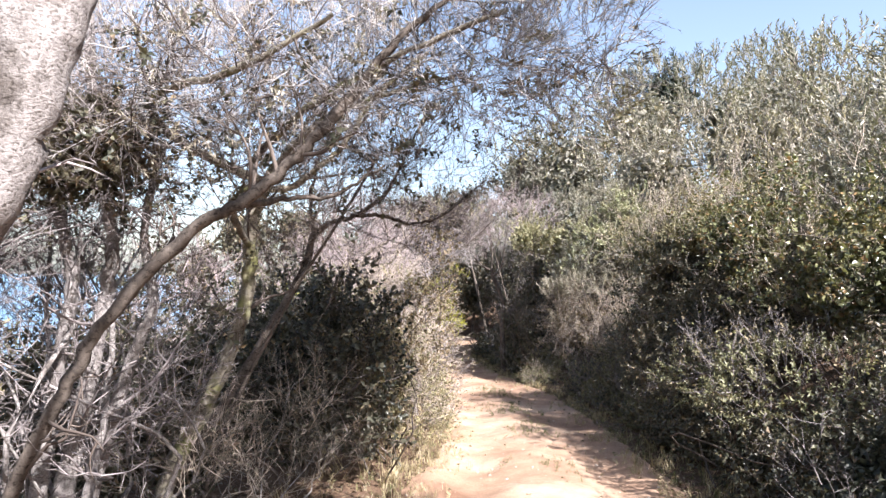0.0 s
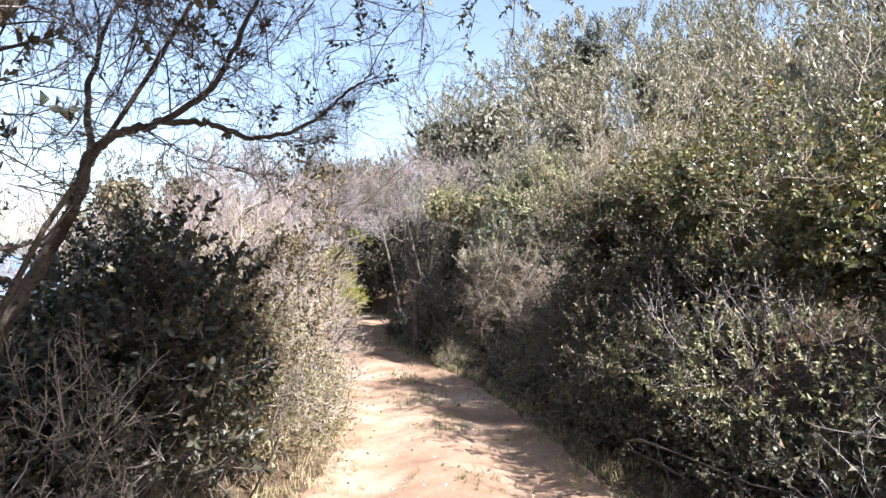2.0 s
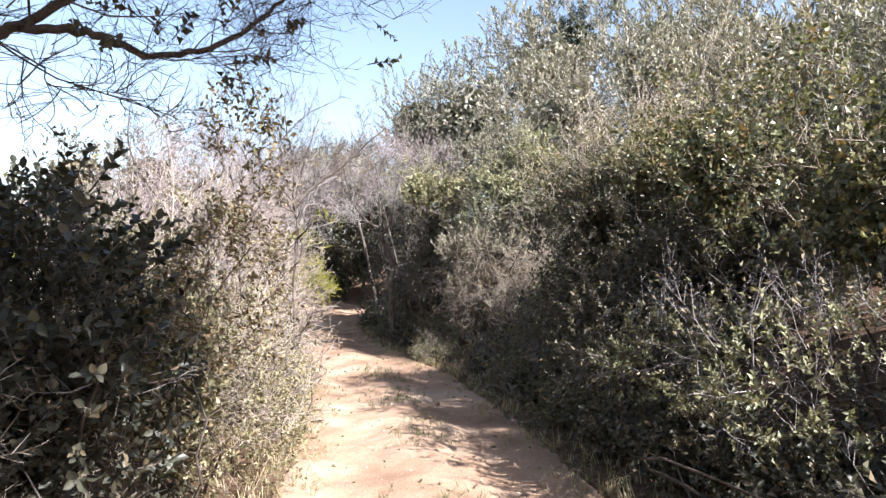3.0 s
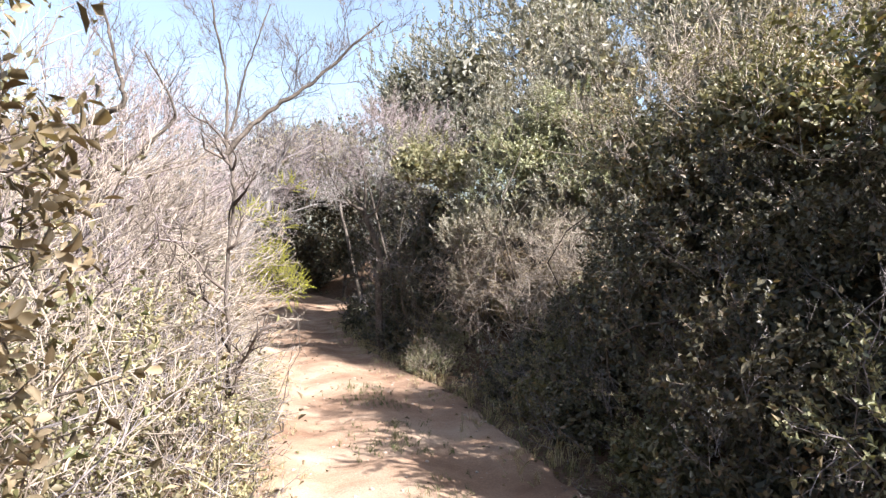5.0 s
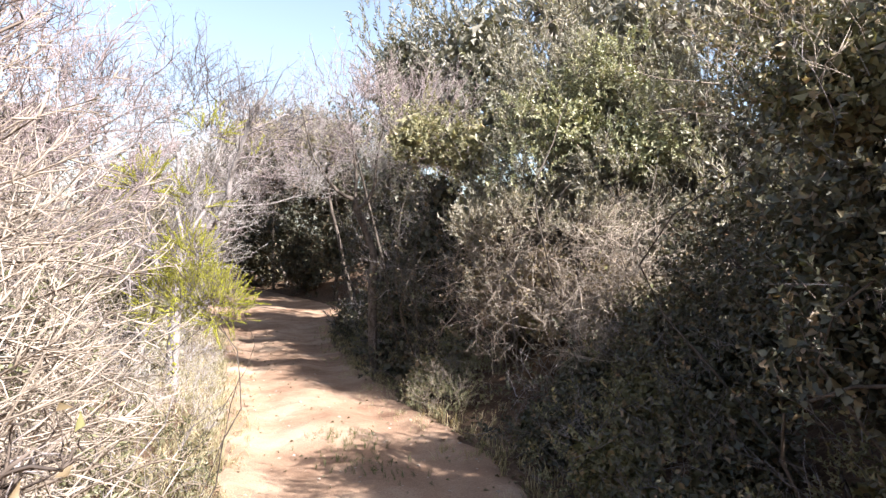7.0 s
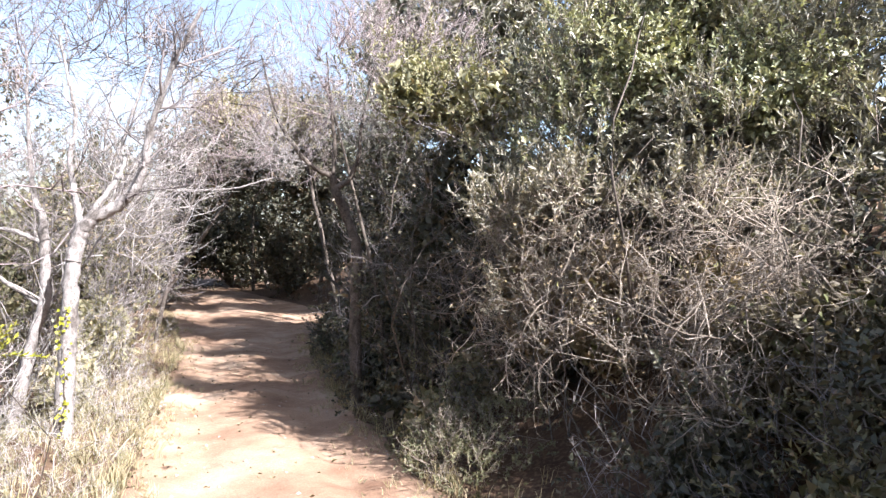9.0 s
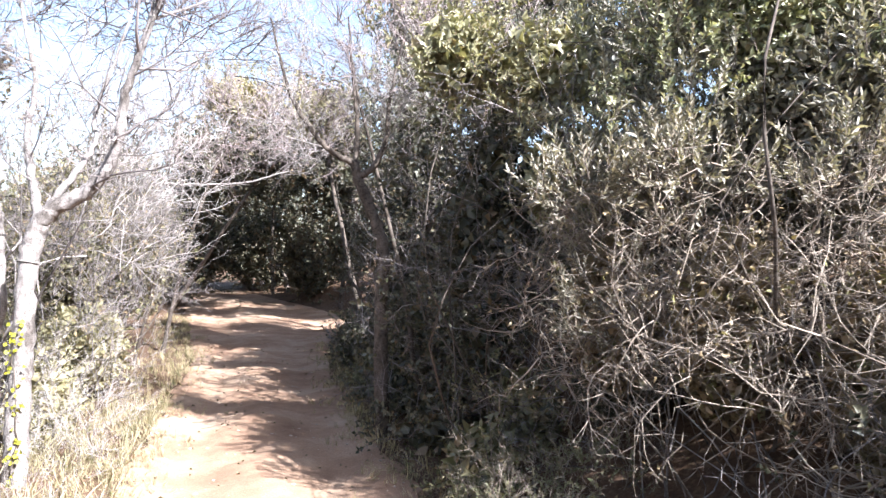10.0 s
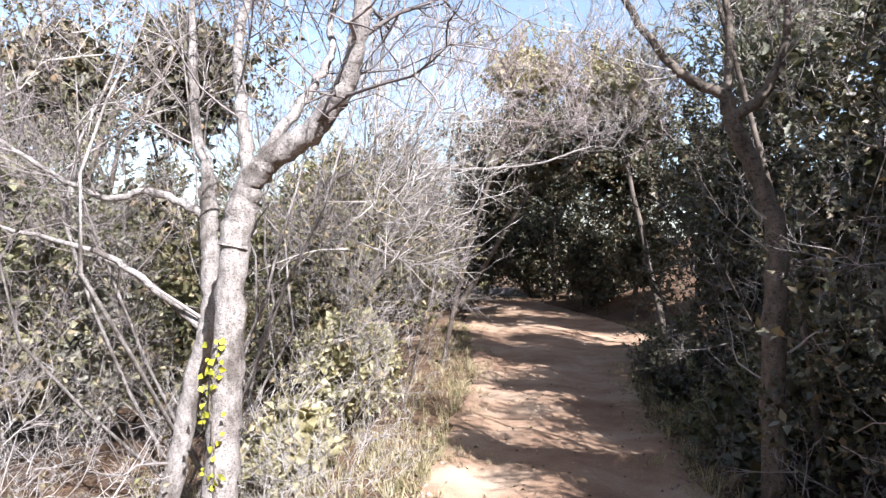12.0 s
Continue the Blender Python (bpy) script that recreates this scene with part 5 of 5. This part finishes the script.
# ---- verge grass, litter and stones ----
def scatter(n, seed, where):
    rng = np.random.default_rng(seed)
    x, y = where(rng, n)
    return np.stack([x, y, land(x, y)], 1), rng


def left_verge(rng, n):
    y = rng.uniform(-4, 34, n)
    return left_edge(y) - np.abs(rng.normal(0, 0.45, n)) - 0.0, y


def right_verge(rng, n):
    y = rng.uniform(-4, 36, n)
    return right_edge(y) + np.abs(rng.normal(0, 0.4, n)) + 0.0, y


def crown_of_track(rng, n):
    y = rng.uniform(0, 33, n)
    return 0.5 * (left_edge(y) + right_edge(y)) + rng.normal(0, 0.22, n), y


for where, n, seed, mat, label, tall in ((left_verge, 1500, 301, "grass", "dry straw-coloured grass on the track's verge", 0.75), (right_verge, 700, 302, "grass", "dry straw-coloured grass on the track's verge", 0.8), (left_verge, 350, 303, "green_grass", "short green grass on the track's verge", 0.6), (right_verge, 400, 304, "green_grass", "short green grass on the track's verge", 0.6)):
    at, rng = scatter(n, seed, where)
    bag = Bag()
    strew(bag, TUFT, at, rng.normal(0, 0.25, at.shape) + (0, 0, 1), tall * rng.uniform(0.5, 1.3, n), rng)
    tagged(new("verge_grass", bag.mesh("verge_grass", [TWIG["tan"], LEAF[mat]])), label, "grass", "", "stuff")


def dry_bank(rng, n):
    y = rng.uniform(12.5, 21, n)
    return left_edge(y) - 2.4 * rng.random(n) ** 1.3, y


at, rng = scatter(850, 307, dry_bank)
bag = Bag()
strew(bag, TUFT, at, rng.normal(0, 0.35, at.shape) + (0, 0, 1), rng.uniform(0.5, 1.3, len(at)), rng)
tagged(new("verge_grass", bag.mesh("verge_grass", [TWIG["tan"], LEAF["grass"]])), "dense pale dry grass under the bare oak", "grass", "", "stuff")
at, rng = scatter(2400, 305, crown_of_track)
at[:, 2] = track(at[:, 0], at[:, 1])
keep = (lump(at, 2.3, 1.0) > -0.15) & (at[:, 1] < 15)
bag = Bag()
strew(bag, TUFT, at[keep], rng.normal(0, 0.3, at[keep].shape) + (0, 0, 1), rng.uniform(0.18, 0.5, keep.sum()), rng)
tagged(new("track_grass", bag.mesh("track_grass", [TWIG["tan"], LEAF["green_grass"]])), "sparse short grass on the crown of the track", "grass", "", "stuff")

# tufts and runners that creep in over both edges of the driven surface
rng = np.random.default_rng(306)
y = rng.uniform(0, 34, 2600)
side = rng.random(2600) < 0.5
reach = np.abs(rng.normal(0, 0.20, 2600))
x = np.where(side, left_edge(y) + reach, right_edge(y) - reach)
at = np.stack([x, y, track(x, y)], 1)
keep = lump(at, 1.7, 3.0) > -0.1
bag = Bag()
strew(bag, TUFT, at[keep], rng.normal(0, 0.45, at[keep].shape) + (0, 0, 1), rng.uniform(0.2, 0.65, keep.sum()), rng)
tagged(new("edge_grass", bag.mesh("edge_grass", [TWIG["tan"], LEAF["grass"]])), "patches of trodden dry grass along the track's edge", "grass", "", "stuff")

# fallen leaves lie on both verges and thinly on the track
FALLEN = [(*leaf_shape(0.045, 0.022, 0.5, 0.3), np.array([0, 0])) for _ in range(1)]
pts = []
for where, n, seed in ((left_verge, 5000, 311), (right_verge, 6000, 312)):
    at, rng = scatter(n, seed, where)
    at[:, 2] += 0.012
    pts.append(at)
rng = np.random.default_rng(313)
y = rng.uniform(0, 40, 900)
x = left_edge(y) + (right_edge(y) - left_edge(y)) * rng.beta(0.6, 0.6, 900)
pts.append(np.stack([x, y, track(x, y) + 0.006], 1))
pts = np.concatenate(pts)
bag = Bag()
strew(bag, FALLEN, pts, rng.normal(0, 0.35, pts.shape) + (0, 0, 1), rng.uniform(0.6, 1.3, len(pts)), rng)
tagged(new("leaf_litter", bag.mesh("leaf_litter", [LEAF["brown"]])), "brown fallen leaves on the verge", "leaf litter", "", "stuff")


def pebble(rng):
    bm = bmesh.new()
    bmesh.ops.create_icosphere(bm, subdivisions=1, radius=1.0)
    for v in bm.verts:
        v.co *= rng.uniform(0.7, 1.15)
        v.co.z *= 0.55
    bm.verts.index_update()
    out = np.array([v.co[:] for v in bm.verts]), np.array([[v.index for v in f.verts] for f in bm.faces]), np.zeros(len(bm.faces), int)
    bm.free()
    return out


rng = np.random.default_rng(321)
PEBBLE = [pebble(rng) for _ in range(5)]
y = rng.uniform(0, 36, 1500)
x = left_edge(y) + (right_edge(y) - left_edge(y)) * rng.beta(0.7, 0.7, 1500)
at = np.stack([x, y, track(x, y)], 1)
bag = Bag()
strew(bag, PEBBLE, at, rng.normal(0, 0.1, at.shape) + (0, 0, 1), 0.006 + 0.020 * rng.random(1500) ** 4, rng)
tagged(new("gravel", bag.mesh("gravel", [STONE])), "small pale stones strewn over the track", "gravel", "", "stuff")

# ivy that climbs the bare oak
rng = np.random.default_rng(331)
ivy = thing("ivy", (-1.16, 17.42, -1.1), "young yellow-green ivy climbing the pale trunk", "ivy")
bag = Bag()
vine = smooth_line([(-1.14, 17.40, -1.1), (-1.10, 17.41, -0.5), (-1.13, 17.42, 0.0), (-1.09, 17.42, 0.3)], 6, rng, 0.008)
tube(bag, vine, np.linspace(0.006, 0.002, len(vine)), 5)
part("vine", bag, [BARK_DARK], ivy)
for k in range(70):
    p = vine[rng.integers(0, len(vine))] + rng.normal(0, 0.02, 3) * (1.6, 0.3, 1.6) + (0, -0.012, 0)
    w, size = np.array([rng.normal(0, 0.6), -1.0, rng.normal(0.3, 0.5)]), rng.uniform(0.5, 1.0)
    v, f = leaf_shape(0.045, 0.04, 0.2, 0.2)
    bag = Bag()
    strew(bag, [(v, f, np.zeros(2, int))], p[None], w[None], np.array([size]), rng)
    part("leaf", bag, [LEAF["heath"]], ivy)

# the sea beyond the falling side
mat, tr, bs, out = nodes_of("sea_water")
bs.inputs["Base Color"].default_value = (0.05, 0.13, 0.22, 1)
bs.inputs["Roughness"].default_value = 0.28
wave = noise_of(tr, 0.15, 4)
bump = tr.nodes.new("ShaderNodeBump")
bump.inputs["Strength"].default_value, bump.inputs["Distance"].default_value = 0.5, 0.6
tr.links.new(wave.outputs[0], bump.inputs["Height"])
tr.links.new(bump.outputs[0], bs.inputs["Normal"])
tagged(sheet("water", np.array([-4800, -1500, -400, -100]), np.array([-4800, -1000, 0, 1000, 4800]), lambda x, y: 0 * x - 36.0, [mat]), "calm blue sea far below", "sea", "", "structure")

# low scrub that covers the slopes away from the track
rng = np.random.default_rng(341)
x = np.concatenate([rng.uniform(7.5, 24, 1100), rng.uniform(-24, -6, 1000)])
y = rng.uniform(-18, 52, len(x))
pts = np.stack([x, y, land(x, y)], 1)
hump = np.clip(lump(pts, 5.0, 2.0) + 0.4, 0, 1)
pts[:, 2] += rng.random(len(x)) * 1.6 * hump
for what, side, label in (("olive", pts[:, 0] > 0, "grey-green scrub on the hillside"), ("mastic", pts[:, 0] < 0, "dull green scrub on the slope")):
    bag = Bag()
    q = pts[side]
    strew(bag, SPRIG[what], q, rng.normal(0, 0.6, q.shape) + (0, 0, 1), rng.uniform(3.5, 5.5, len(q)), rng)
    tagged(new("scrub", bag.mesh("scrub", [TWIG["brown"], LEAF[what]])), label, "scrub", "", "stuff")
